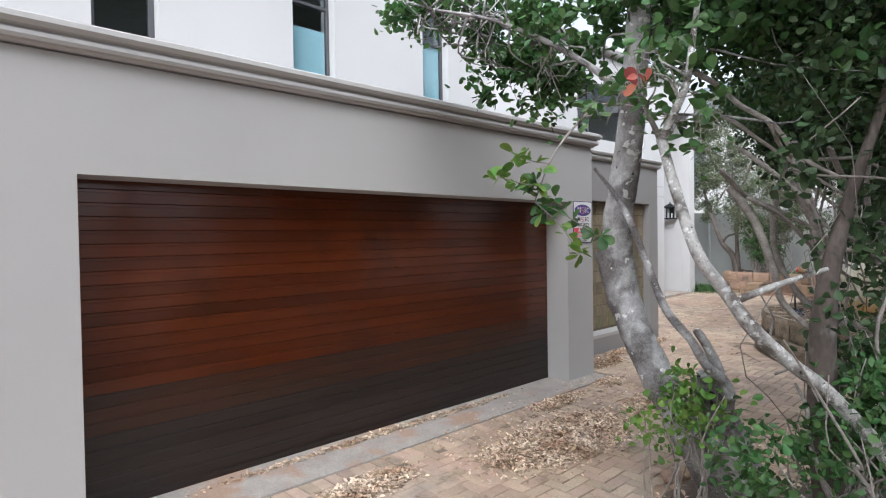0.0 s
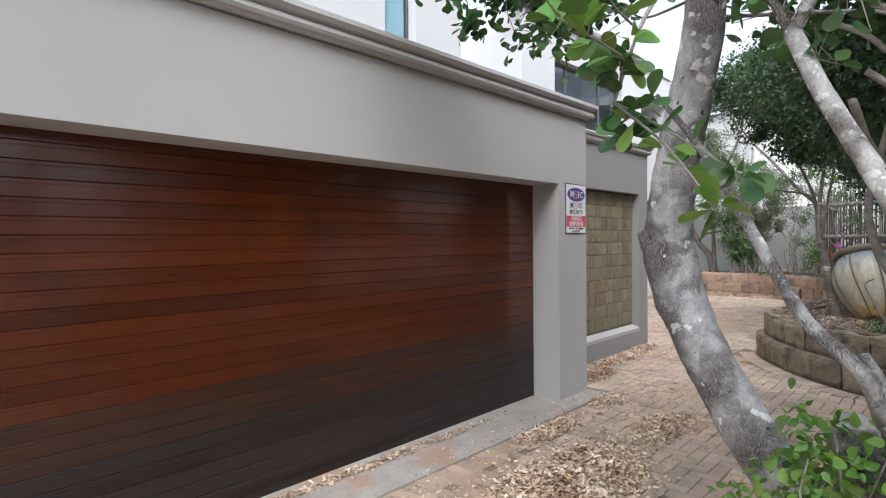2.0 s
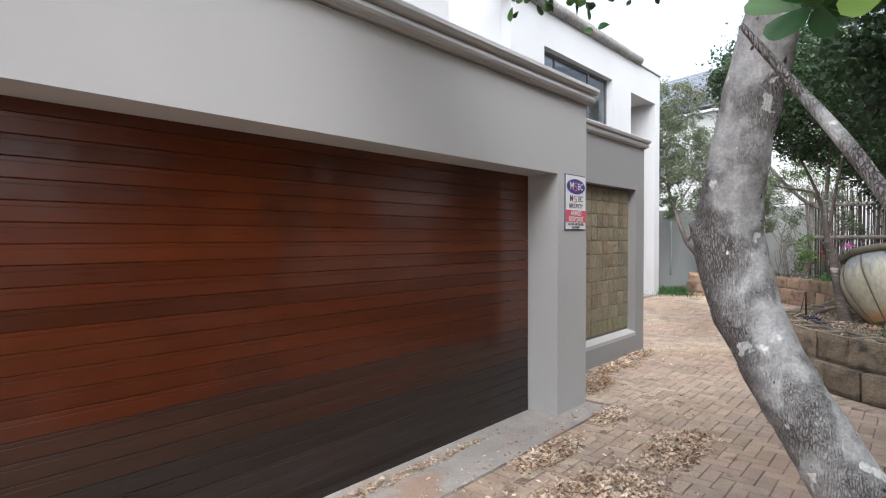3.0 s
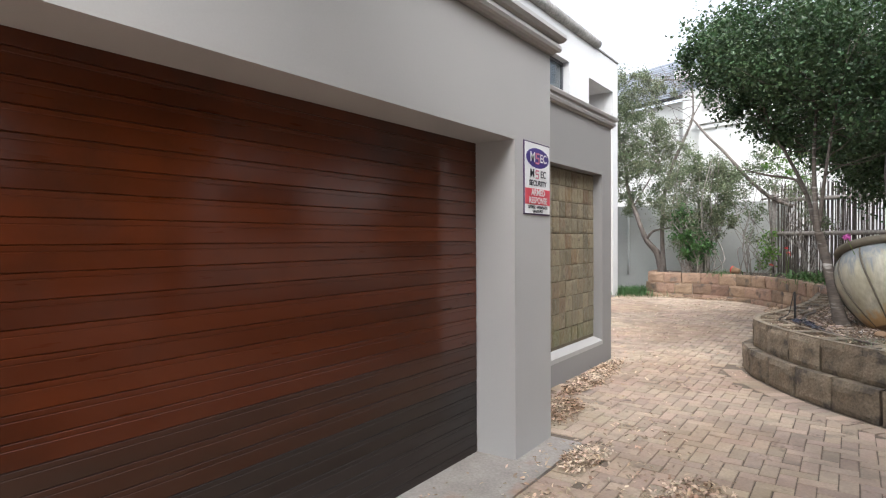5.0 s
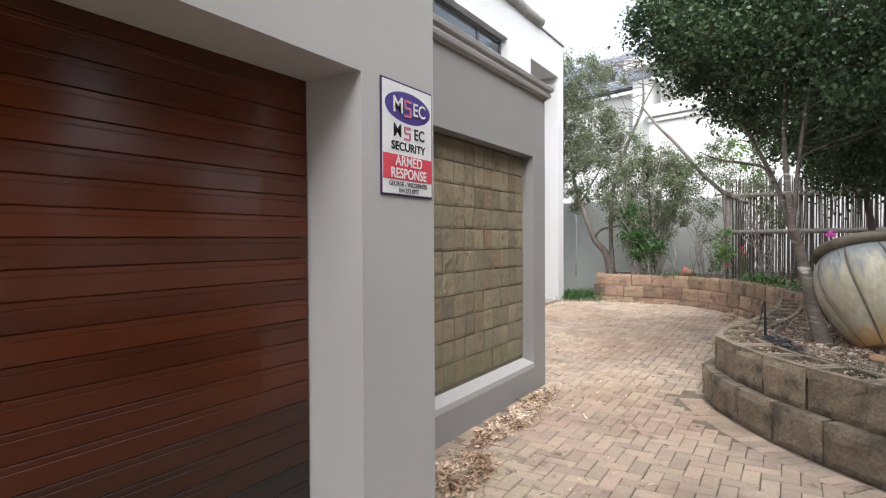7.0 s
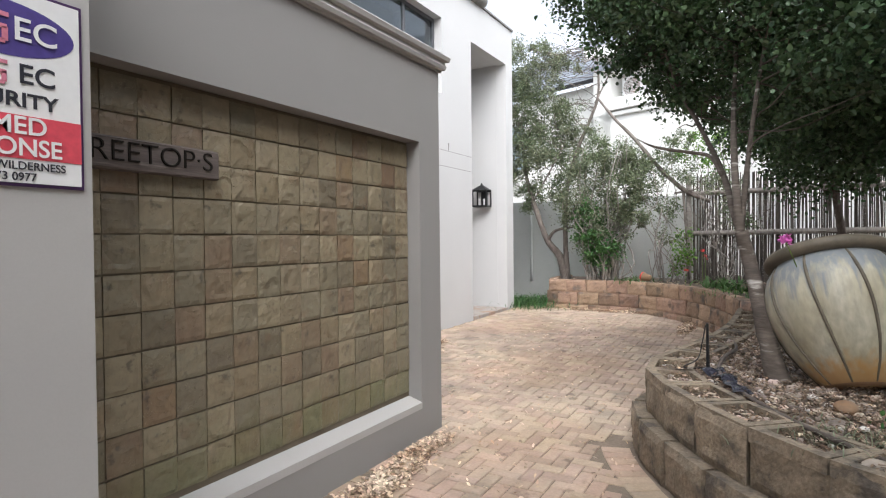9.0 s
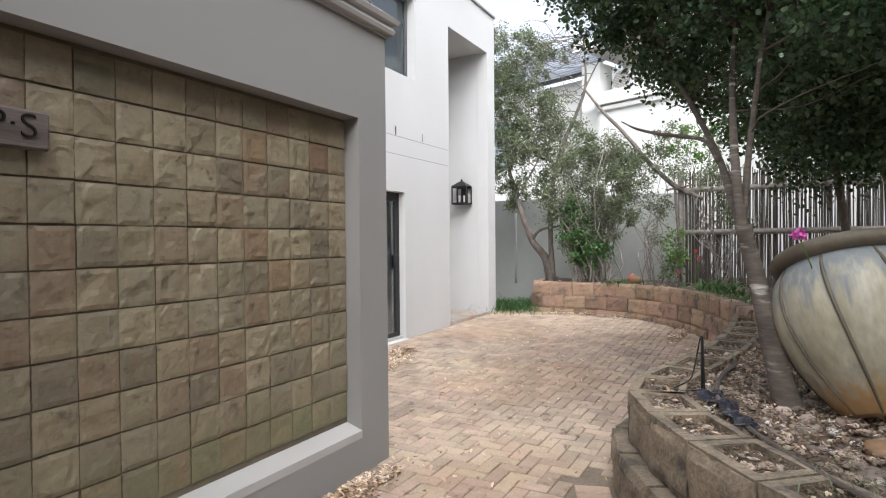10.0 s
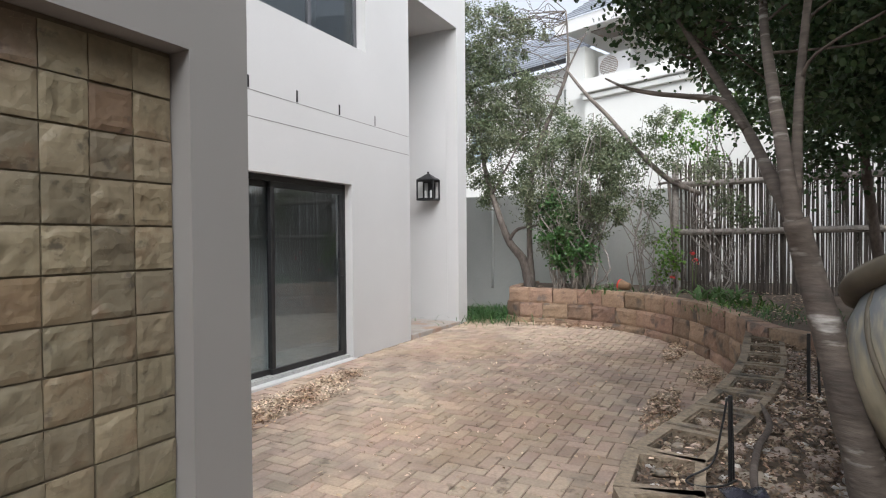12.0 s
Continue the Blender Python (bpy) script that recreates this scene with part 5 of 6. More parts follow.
white_tree = tree("forked_tree", "slim forked tree with white lichen-blotched bark leaning over the path edge",
    [([(3.25, 0.15, -0.2), (3.1, 0.35, 0.35), (2.95, 0.55, 0.68), (2.75, 0.70, 0.88), (2.60, 0.78, 1.02), (2.60, 0.88, 1.16), (2.52, 0.95, 1.30), (2.57, 1.03, 1.45), (2.68, 1.14, 1.66), (2.76, 1.23, 1.87)],
      [0.04, 0.034, 0.031, 0.030, 0.029, 0.029, 0.028, 0.026, 0.025, 0.024]),
     ([(2.76, 1.23, 1.86), (2.75, 1.16, 1.99), (2.80, 1.12, 2.14), (2.95, 1.15, 2.4), (3.05, 1.15, 2.75), (3.2, 1.2, 3.2)], [0.022, 0.019, 0.018, 0.016, 0.013, 0.008]),
     ([(2.76, 1.23, 1.86), (2.76, 1.28, 1.97), (2.80, 1.34, 2.06)], [0.016, 0.012, 0.007]),
     ([(2.62, 0.85, 1.12), (2.85, 0.75, 1.18), (3.1, 0.62, 1.24)], [0.018, 0.014, 0.010])],
    [(3.0, 1.1, 2.5, 0.3), (3.3, 1.0, 2.8, 0.4), (2.6, 1.15, 2.25, 0.13)],
    bark=BARK_WHITE, n=420, size=0.07, seed=9, twig_n=12, shell=0.2, shape=ROUND_SHAPE)
rng = np.random.default_rng(2)
leaf_mesh("red_leaves", rng.normal(size=(5, 3)) * (0.022, 0.022, 0.015) + (2.08 - 3.25, 0.98 - 0.15, 1.97 + 0.2), 0.062, LEAF_RED, white_tree, "reddened broad leaves", seed=3, shape=ROUND_SHAPE)

sprig = thing("leafy_sprig", "thin hanging twigs with large fresh green leaves by the path", "twig", at=(2.8, 1.34, 2.05))
TUFTS = [(2.18, 1.23, 1.93), (2.0, 1.08, 1.95), (1.76, 1.33, 1.72), (1.66, 1.34, 1.63), (1.90, 1.36, 1.60), (2.03, 1.40, 1.50), (2.0, 1.21, 1.34), (2.12, 1.20, 1.41),
         (2.45, 1.48, 1.95)]
MAIN = curve_points([(0.0, 0, 0), (-0.3, 0.05, -0.02), (-0.55, 0.0, -0.12), (-0.75, 0.02, -0.30), (-0.86, 0.04, -0.50)], 5)
raw("stem", *tube_data([tuple(q) for q in MAIN], [0.007, 0.006, 0.005, 0.003], 7, 1), TWIG, sprig, smooth=True)
for k, tuft in enumerate(TUFTS):
    rng = np.random.default_rng(500 + k)
    end = Vector(tuft) - sprig.location
    start = min(MAIN, key=lambda q: (q - end).length + max(0.0, end.z - q.z + 0.02) * 0.5)
    mid = start.lerp(end, 0.5) + Vector(rng.normal(size=3)) * 0.02
    raw("stem", *tube_data([tuple(start), tuple(mid), tuple(end)], [0.0032, 0.0025, 0.0015], 6, 6), TWIG, sprig, smooth=True)
    n_leaf = 10 if k in (0, 1, 8) else 22
    spots_on = [end, end, mid.lerp(end, 0.35), mid, start.lerp(mid, 0.5) + Vector(rng.normal(size=3)) * 0.02]
    ways = rng.normal(size=(n_leaf, 3)) * (1, 1, 0.4)
    ends = np.array([tuple(spots_on[i % 5]) for i in range(n_leaf)]) + ways / np.linalg.norm(ways, axis=1)[:, None] * 0.012
    leaf_mesh("foliage", ends, 0.056, LEAF_LIME if k in (2, 3, 6) else LEAF, sprig, seed=k, shape=ROUND_SHAPE, flat=0.5, kind="stuff", ways=ways * 2)

for k, (x, y, z, r, n) in enumerate([(3.00, 1.30, 2.02, 0.10, 34), (2.92, 1.12, 2.10, 0.10, 34), (2.70, 1.30, 2.12, 0.10, 30), (2.45, 1.25, 2.10, 0.09, 26), (3.08, 1.22, 1.86, 0.07, 16)]):
    rng = np.random.default_rng(540 + k)
    q = rng.normal(size=(n, 3)) * r + (x, y, z)
    leaf_mesh("foliage", q - np.array(sprig.location), 0.072, LEAF, sprig, seed=30 + k, shape=ROUND_SHAPE, flat=0.5, kind="stuff")
    for i in range(0, n, 3):
        raw("twig", *tube_data([(x - sprig.location.x, y - sprig.location.y, z - sprig.location.z), tuple(q[i] - np.array(sprig.location))], [0.0025, 0.0015], 5, 2), TWIG, sprig)

# shrubs at the foot of the trees
def shrub(name, label, blobs, n, size, leaf, seed, stems=6, category="shrub", shape=LEAF_SHAPE, bark=TWIG, thick=0.008, foot=None, shell=0.45, flat=0.35, twigs=24):
    cx, cy = np.mean([b[0] for b in blobs]), np.mean([b[1] for b in blobs])
    z0 = foot if foot is not None else -0.2
    rng = np.random.default_rng(seed)
    t = thing(name, label, category, at=(cx, cy, z0))
    pieces = []
    for k in range(stems * len(blobs)):
        x, y, z, r = blobs[k % len(blobs)]
        end = (x - cx + rng.normal() * r * 0.5, y - cy + rng.normal() * r * 0.5, z - z0 + rng.random() * r)
        pieces.append(tube_data(wander(rng, (rng.normal() * 0.08, rng.normal() * 0.08, -0.05), end, 0.15), [thick, thick * 0.7, thick * 0.3], 5, 3))
    tagged(raw("branchwork", *join(pieces), bark, t, smooth=True), kind="stuff")
    q = clumps(rng, [(x - cx, y - cy, z - z0, r) for x, y, z, r in blobs], n, shell, twigs=twigs)
    leaf_mesh("foliage", q, size, leaf, t, seed=seed, shape=shape, flat=flat, kind="stuff")
    return t


shrub("low_shrub", "bright green young leaves sprouting at the foot of the leaning tree", [(2.98, 1.22, 0.50, 0.15), (2.9, 1.12, 0.62, 0.13), (2.86, 1.32, 0.42, 0.10)], 2600, 0.042, LEAF_LIME, 51, 4, shape=ROUND_SHAPE)
shrub("low_shrub", "dense dark green shrub under the trees", [(2.8, 0.80, 0.42, 0.22), (3.1, 0.55, 0.55, 0.28), (2.9, 0.35, 0.55, 0.28), (3.3, 0.2, 0.7, 0.35), (2.75, 0.60, 0.2, 0.22)], 1700, 0.042, LEAF, 52, 5, shape=ROUND_SHAPE)
shrub("low_shrub", "dense dark green shrub under the trees", [(4.1, 0.3, 1.25, 0.4), (4.4, -0.1, 0.8, 0.5), (4.2, 0.1, 1.6, 0.35)], 1300, 0.05, LEAF_DARK, 53, 8)

shrub("low_shrub", "dense dark green shrub under the trees", [(3.45, 0.50, 0.62, 0.22), (3.5, 0.42, 0.38, 0.26), (3.3, 0.80, 0.42, 0.14), (3.55, 0.50, 0.86, 0.17)], 3000, 0.042, LEAF, 58, 5, shape=ROUND_SHAPE)
shrub("young_tree_growth", "dense dark green leaves on thin shoots by the brown tree", [(3.45, 0.50, 1.25, 0.32), (3.6, 0.42, 1.7, 0.36), (3.5, 0.75, 2.15, 0.30), (3.3, 0.62, 0.95, 0.22), (3.15, 0.75, 1.75, 0.22), (3.7, 0.8, 2.45, 0.35)], 620, 0.055, LEAF_DARK, 57, 1, shape=ROUND_SHAPE, shell=0.3, thick=0.004)
tree("brown_tree", "rough brown-barked tree in the shade beside the path",
    [([(3.35, 0.62, -0.3), (3.25, 0.66, 0.4), (3.22, 0.66, 1.0), (3.35, 0.60, 1.5), (3.6, 0.45, 2.2), (3.8, 0.3, 3.2)], [0.085, 0.07, 0.055, 0.03, 0.02, 0.012]),
     ([(3.6, 0.45, 2.2), (4.2, 0.7, 2.6), (4.8, 1.0, 2.9)], [0.025, 0.018, 0.010])],
    [(3.9, 0.3, 2.9, 0.7), (4.4, -0.3, 2.6, 0.7), (3.6, -0.3, 2.7, 0.6), (4.9, 0.7, 3.0, 0.6), (4.4, 0.9, 3.4, 0.6)], BARK_DARK, LEAF_DARK, 1500, 0.055, 61, twig_n=50)

rng = np.random.default_rng(71)
tangle = thing("bare_branches", "tangle of bare grey crossing branches under shady trees", "branches", at=(4.2, 0.6, 0.0))
for k, (a, b, r) in enumerate([((-0.9, 0.55, 1.75), (0.6, 0.2, 1.15), 0.014), ((-0.8, 0.45, 1.6), (0.9, -0.2, 0.9), 0.012), ((-0.7, -0.1, -0.1), (-0.2, -0.3, 1.7), 0.02),
                              ((0.1, -0.4, -0.2), (0.5, 0.1, 2.2), 0.03), ((0.7, 0.2, -0.2), (0.1, 0.5, 1.9), 0.028), ((0.9, -0.5, -0.2), (0.9, 0.2, 2.6), 0.035),
                              ((-0.8, 0.35, 2.0), (0.5, -0.3, 1.45), 0.012), ((-1.35, -0.1, 0.15), (-0.9, 0.2, 0.65), 0.014), ((-0.9, -0.3, 0.5), (0.3, -0.5, 0.35), 0.022),
                              ((-0.95, 0.0, -0.1), (-0.5, 0.1, 0.55), 0.012), ((-0.2, 0.2, 1.9), (0.8, -0.4, 0.3), 0.018)]):
    raw("branch", *tube_data(wander(rng, a, b, 0.10, 4), [r, r * 0.85, r * 0.5], 8, 6, 0.12, k), TWIG, tangle, smooth=True)
for k, (a, b, r) in enumerate([((-0.70, 0.84, 2.42), (-0.70, 0.05, 1.68), 0.017), ((-0.70, 0.70, 2.13), (-0.62, 0.05, 1.60), 0.012), ((-0.70, 0.53, 1.89), (-0.6, 0.0, 1.36), 0.014),
                              ((-0.70, 0.58, 1.67), (-0.65, 0.2, 0.9), 0.024), ((-0.55, 0.30, 1.9), (-0.55, 0.1, 0.3), 0.03), ((-0.4, 0.35, 1.7), (-0.3, -0.1, 0.4), 0.02)]):
    raw("branch", *tube_data(wander(rng, a, b, 0.05, 4), [r, r * 0.85, r * 0.6], 8, 6, 0.12, 40 + k), TWIG, tangle, smooth=True)

for k in range(26):
    a = rng.uniform((-1.2, -0.9, -0.15), (1.6, 0.5, 1.2))
    b = a + rng.normal(size=3) * (0.5, 0.35, 0.35) + (rng.choice((-0.3, 0.35)), 0.0, rng.uniform(0.2, 1.1))
    r = rng.uniform(0.004, 0.013)
    raw("branch", *tube_data(wander(rng, a, b, 0.16, 4), [r, r * 0.8, r * 0.35], 6, 5, 0.1, k), TWIG, tangle, smooth=True)
for k in range(9):
    a = (-0.75 + 0.09 * k + rng.normal() * 0.05, 0.35 - 0.05 * k, -0.05)
    b = (a[0] + rng.normal() * 0.35, a[1] - rng.uniform(0.1, 0.5), rng.uniform(-0.12, 0.12))
    raw("root", *tube_data(wander(rng, a, b, 0.25, 3), [0.022, 0.015, 0.007], 7, 5, 0.15, k), TWIG, tangle, smooth=True)

CROWN_MID = [(5.6, 1.45, 2.45, 0.4), (5.3, 1.2, 2.5, 0.45), (5.8, 1.1, 2.9, 0.5), (5.4, 0.9, 1.95, 0.35), (5.1, 0.6, 1.7, 0.4), (5.2, 0.5, 2.3, 0.5), (5.5, 0.7, 2.7, 0.5), (5.7, 1.4, 2.05, 0.25)]
tree("shade_tree", "dark leafy tree between the path and the street side",
     [([(5.6, 0.2, -0.3), (5.55, 0.35, 0.8), (5.6, 0.6, 1.6), (5.7, 0.9, 2.4)], [0.06, 0.05, 0.035, 0.02]), ([(5.55, 0.35, 0.8), (5.2, 0.2, 1.5), (5.0, 0.1, 2.2)], [0.035, 0.025, 0.015])],
     CROWN_MID, BARK_DARK, LEAF_DARK, 1500, 0.05, 91, twig_n=60, shell=0.3)

pot_tree = tree("shade_tree", "slender brown tree with dense dark crown growing in a pebble bed",
    [([(9.50, 1.98, 0.15), (9.56, 2.05, 0.36), (9.66, 2.13, 0.74), (9.78, 2.19, 1.02), (9.76, 2.24, 1.22)], [0.08, 0.065, 0.050, 0.046, 0.044]),
     ([(9.76, 2.23, 1.18), (10.0, 2.30, 1.38), (10.40, 2.37, 1.62), (10.72, 2.48, 1.90), (10.9, 2.62, 2.2), (11.1, 2.85, 2.7), (11.2, 3.0, 3.3)], [0.032, 0.026, 0.024, 0.022, 0.019, 0.015, 0.010]),
     ([(9.76, 2.24, 1.18), (9.84, 2.27, 1.46), (10.15, 2.30, 1.82), (10.6, 2.32, 2.3), (10.9, 2.3, 3.0)], [0.032, 0.027, 0.024, 0.019, 0.011]),
     ([(9.78, 2.24, 1.25), (10.1, 2.2, 1.8), (10.35, 2.12, 2.5), (10.5, 2.0, 3.2)], [0.022, 0.018, 0.015, 0.009]),
     ([(10.45, 2.4, 1.68), (10.62, 2.50, 1.86), (10.7, 2.66, 1.92), (10.7, 2.84, 1.96), (10.7, 2.99, 2.01), (10.7, 3.11, 2.08)], [0.016, 0.016, 0.015, 0.013, 0.010, 0.005])],
    [(11.1, 3.35, 3.85, 0.55), (11.2, 3.6, 3.55, 0.42), (10.9, 3.0, 3.35, 0.55), (11.0, 3.25, 3.0, 0.33), (10.3, 2.7, 3.6, 0.7), (10.5, 2.4, 2.95, 0.55), (9.9, 1.9, 3.3, 0.7), (9.9, 1.6, 2.6, 0.55), (10.7, 1.9, 2.5, 0.5),
     (11.0, 2.8, 2.65, 0.28), (11.6, 3.3, 3.35, 0.42), (11.9, 2.7, 2.95, 0.5), (12.3, 2.3, 2.8, 0.55), (12.4, 1.7, 2.4, 0.65), (11.5, 1.3, 2.2, 0.7), (11.2, 2.2, 3.5, 0.75), (12.4, 3.5, 4.1, 0.5), (12.2, 2.6, 3.8, 0.7), (10.6, 1.0, 3.0, 0.8)],
    BARK_RING, LEAF_DARK, 3000, 0.045, 81, twig_n=120, twigs=30)

for k, (x, y) in enumerate([(11.8, 0.2), (13.2, 0.2), (15.2, 1.0), (12.6, -0.8), (15.4, 0.2), (10.4, -0.6), (8.6, -1.6), (6.4, -1.6)]):
    r2 = np.random.default_rng(100 + k)
    stem = [(x, y, 0.1), (x + 0.1, y, 1.2), (x + r2.normal() * 0.2, y + r2.normal() * 0.2, 2.6), (x + r2.normal() * 0.4, y + r2.normal() * 0.4, 4.0)]
    if k == 2:
        stem = [(x, y, 0.2), (14.82, 1.19, 1.24), (14.47, 1.37, 2.3), (14.11, 1.55, 3.3)]
    blobs = [(x + r2.normal() * 0.55, y + r2.normal() * 0.5, z + r2.normal() * 0.15, r2.uniform(0.6, 0.95)) for z in ((2.45, 2.6, 2.9, 3.3, 3.8, 4.3) if k < 5 else (1.5, 2.1, 2.7, 3.2, 3.8, 4.3))]
    tree("shade_tree", "tall shade tree with dense dark green foliage", [(stem, [0.07, 0.05, 0.04, 0.02])], blobs, BARK_DARK, LEAF_DARK, 1500, 0.065, 110 + k, twig_n=30)

# unseen row south of the path, added to shade garage front and slate wall
for k, (x, y) in enumerate([(-4.5, -3.2), (-2.0, -3.8), (0.6, -3.4), (3.0, -3.6), (5.2, -3.0), (7.6, -3.2)]):
    r2 = np.random.default_rng(150 + k)
    stem = [(x, y, -0.2), (x + 0.1, y + 0.3, 2.0), (x + r2.normal() * 0.3, y + 0.8, 4.0), (x, y + 1.4, 5.6)]
    # three crowns start higher, leaving a gap of sky for the door to reflect
    blobs = [(x + r2.normal() * 0.8, y + 0.4 + r2.random() * 2.0, z, r2.uniform(0.9, 1.2)) for z in ((2.6, 3.4, 4.2, 4.8, 5.4, 5.8, 6.2) if k not in (2, 3, 4) else (4.9, 5.3, 5.7, 6.1, 6.4))]
    tree("shade_tree", "tall shade tree with dense dark green foliage", [(stem, [0.14, 0.11, 0.08, 0.05])], blobs, BARK_DARK, LEAF_DARK, 520, 0.11, 160 + k, twig_n=20)

# shrubs and small trees in the far bed
tree("crooked_tree", "crooked grey-stemmed tree with thin olive foliage against boundary wall",
    [([(16.95, 5.72, 0.25), (16.95, 5.85, 0.8), (16.9, 6.1, 1.15), (16.9, 6.35, 1.8), (17.0, 6.6, 2.5), (17.0, 6.7, 3.3)], [0.095, 0.08, 0.066, 0.052, 0.036, 0.015]),
     ([(16.95, 5.68, 0.25), (16.9, 5.72, 1.2), (16.85, 5.66, 2.2), (16.9, 5.45, 3.0), (16.95, 5.2, 3.6), (16.9, 5.02, 4.1), (16.9, 5.05, 5.0)], [0.06, 0.05, 0.045, 0.038, 0.03, 0.025, 0.012]),
     ([(16.9, 6.12, 1.12), (16.8, 5.9, 1.35), (16.8, 5.5, 1.42)], [0.035, 0.03, 0.015]),
     ([(16.92, 5.1, 3.9), (16.9, 4.85, 4.35), (16.9, 4.7, 4.6)], [0.018, 0.013, 0.006]),
     ([(16.9, 5.04, 4.0), (16.88, 4.70, 3.54), (16.86, 4.33, 3.12), (16.86, 3.9, 2.56), (16.88, 3.50, 2.13), (16.9, 3.25, 1.97), (17.0, 3.0, 1.85)], [0.020, 0.028, 0.034, 0.038, 0.042, 0.044, 0.035]),
     ([(16.9, 3.45, 2.12), (16.88, 3.42, 1.6), (16.85, 3.38, 1.0), (16.9, 3.35, 0.4)], [0.028, 0.02, 0.016, 0.014]),
     ([(16.9, 3.6, 2.02), (16.85, 3.3, 2.06), (16.8, 3.1, 2.1)], [0.02, 0.016, 0.008]),
     ([(16.9, 6.4, 2.0), (16.8, 6.0, 2.6), (16.8, 5.7, 3.1)], [0.02, 0.015, 0.006])],
    [(16.9, 6.4, 4.5, 0.5), (16.9, 6.6, 3.9, 0.5), (17.0, 6.1, 3.5, 0.5), (16.9, 5.8, 3.9, 0.42), (16.9, 6.6, 3.2, 0.55), (16.9, 6.2, 2.8, 0.5), (17.0, 6.7, 2.5, 0.45), (16.9, 5.65, 2.7, 0.42), (17.0, 6.3, 5.0, 0.45),
     (16.9, 5.8, 4.7, 0.4), (17.0, 6.5, 2.05, 0.3), (16.9, 5.5, 3.2, 0.4), (17.0, 6.9, 4.4, 0.45), (17.0, 7.0, 3.4, 0.45), (16.9, 5.9, 2.2, 0.35), (17.0, 6.9, 5.2, 0.4)],
    TWIG_DARK, LEAF_GREY, 2900, 0.052, 131, twig_n=150, shape=SLIM_SHAPE, shell=0.3)
shrub("garden_shrub", "bushy green and grey shrub in the raised bed", [(16.7, 5.1, 2.4, 0.5), (16.7, 4.6, 2.7, 0.45), (16.7, 5.3, 1.8, 0.5), (16.7, 4.75, 1.5, 0.5), (16.6, 4.45, 2.1, 0.5), (16.7, 4.2, 2.5, 0.38), (16.7, 5.1, 0.95, 0.38), (16.7, 5.0, 2.9, 0.35), (16.7, 4.35, 1.6, 0.3)], 3400, 0.05, LEAF_GREY, 132, 6, foot=0.3, thick=0.016, shape=SLIM_SHAPE)
shrub("garden_shrub", "bushy fresh green shrub in the raised bed", [(16.5, 5.05, 1.25, 0.33), (16.5, 4.85, 0.95, 0.33), (16.5, 5.15, 1.6, 0.28)], 3800, 0.05, LEAF, 133, 5, foot=0.3, thick=0.014)
shrub("thin_shrub", "thin straggly shrub with pale stems against the wall", [(16.9, 3.9, 2.6, 0.35), (16.9, 4.1, 2.1, 0.35), (16.9, 3.75, 1.7, 0.25), (16.9, 3.7, 1.2, 0.22), (16.9, 3.6, 2.9, 0.35), (16.9, 3.4, 2.4, 0.3), (16.9, 4.3, 2.6, 0.3)], 1900, 0.05, LEAF_GREY, 134, 2, foot=0.3, thick=0.012, shape=SLIM_SHAPE, shell=0.2)
shrub("garden_shrub", "lime green leafy plant beside the stick fence", [(16.7, 3.42, 0.95, 0.20), (16.7, 3.5, 0.70, 0.18), (16.7, 3.4, 1.2, 0.12)], 1800, 0.05, LEAF_LIME, 135, 5, foot=0.3)
shrub("garden_shrub", "light green foliage hanging over the stick fence", [(17.4, 3.2, 3.0, 0.35), (17.3, 2.9, 2.6, 0.3), (17.3, 2.6, 3.1, 0.4), (17.3, 3.5, 2.75, 0.22)], 1300, 0.045, LEAF_LIME, 136, 4, foot=0.4, thick=0.014)
shrub("twiggy_shrub", "brown twiggy bush by the stick fence", [(16.2, 2.75, 1.9, 0.35), (16.2, 2.5, 1.5, 0.3), (16.3, 2.9, 2.2, 0.25)], 1300, 0.04, LEAF_GREY, 137, 4, foot=0.3, thick=0.010)


def strappy(name, label, x, y, z, n, length, width, material, seed, spread=0.5, category="plant"):
    rng = np.random.default_rng(seed)
    verts, faces = [], []
    for k in range(n):
        a, up = rng.random() * 6.283, rng.uniform(0.4, 1.0)
        l = length * rng.uniform(0.6, 1.15)
        bx, by = rng.normal() * spread * 0.3, rng.normal() * spread * 0.3
        o = len(verts)
        for i in range(5):
            t = i / 4
            r = l * t * (0.25 + 0.75 * t * (1.2 - up))
            zz = l * up * (t - 0.55 * t * t)
            w = width * math.sin(math.pi * min(0.15 + 0.85 * t, 0.999)) * 0.5 + 0.0005
            cx, cy = bx + r * math.cos(a), by + r * math.sin(a)
            verts += [(cx - w * math.sin(a), cy + w * math.cos(a), zz), (cx + w * math.sin(a), cy - w * math.cos(a), zz)]
        faces += [(o + 2 * i, o + 2 * i + 1, o + 2 * i + 3, o + 2 * i + 2) for i in range(4)]
    if n <= 80:
        plant = thing(name, label, category, at=(x, y, z))
        for k in range(n):
            raw("frond", verts[k * 10:k * 10 + 10], faces[:4], material, plant)
        return plant
    ob = raw(name, verts, faces, material)
    ob.location = (x, y, z)
    return tagged(ob, label, category, kind="stuff")


strappy("grass_tuft", "green clump of grass at the foot of the boundary wall", 16.75, 6.45, -0.2, 1500, 0.42, 0.012, LEAF, 141, 1.5, "grass")
strappy("leafy_plant", "green strap-leaved plant in the raised bed", 15.9, 2.75, 0.33, 60, 0.45, 0.035, LEAF, 142, 0.5)
strappy("leafy_plant", "green strap-leaved plant in the raised bed", 15.3, 2.45, 0.33, 50, 0.40, 0.03, LEAF, 143, 0.5)
strappy("grass_tuft", "low tufts of green grass along the planter edge", 14.2, 2.05, 0.33, 300, 0.22, 0.008, LEAF, 144, 1.2, "grass")
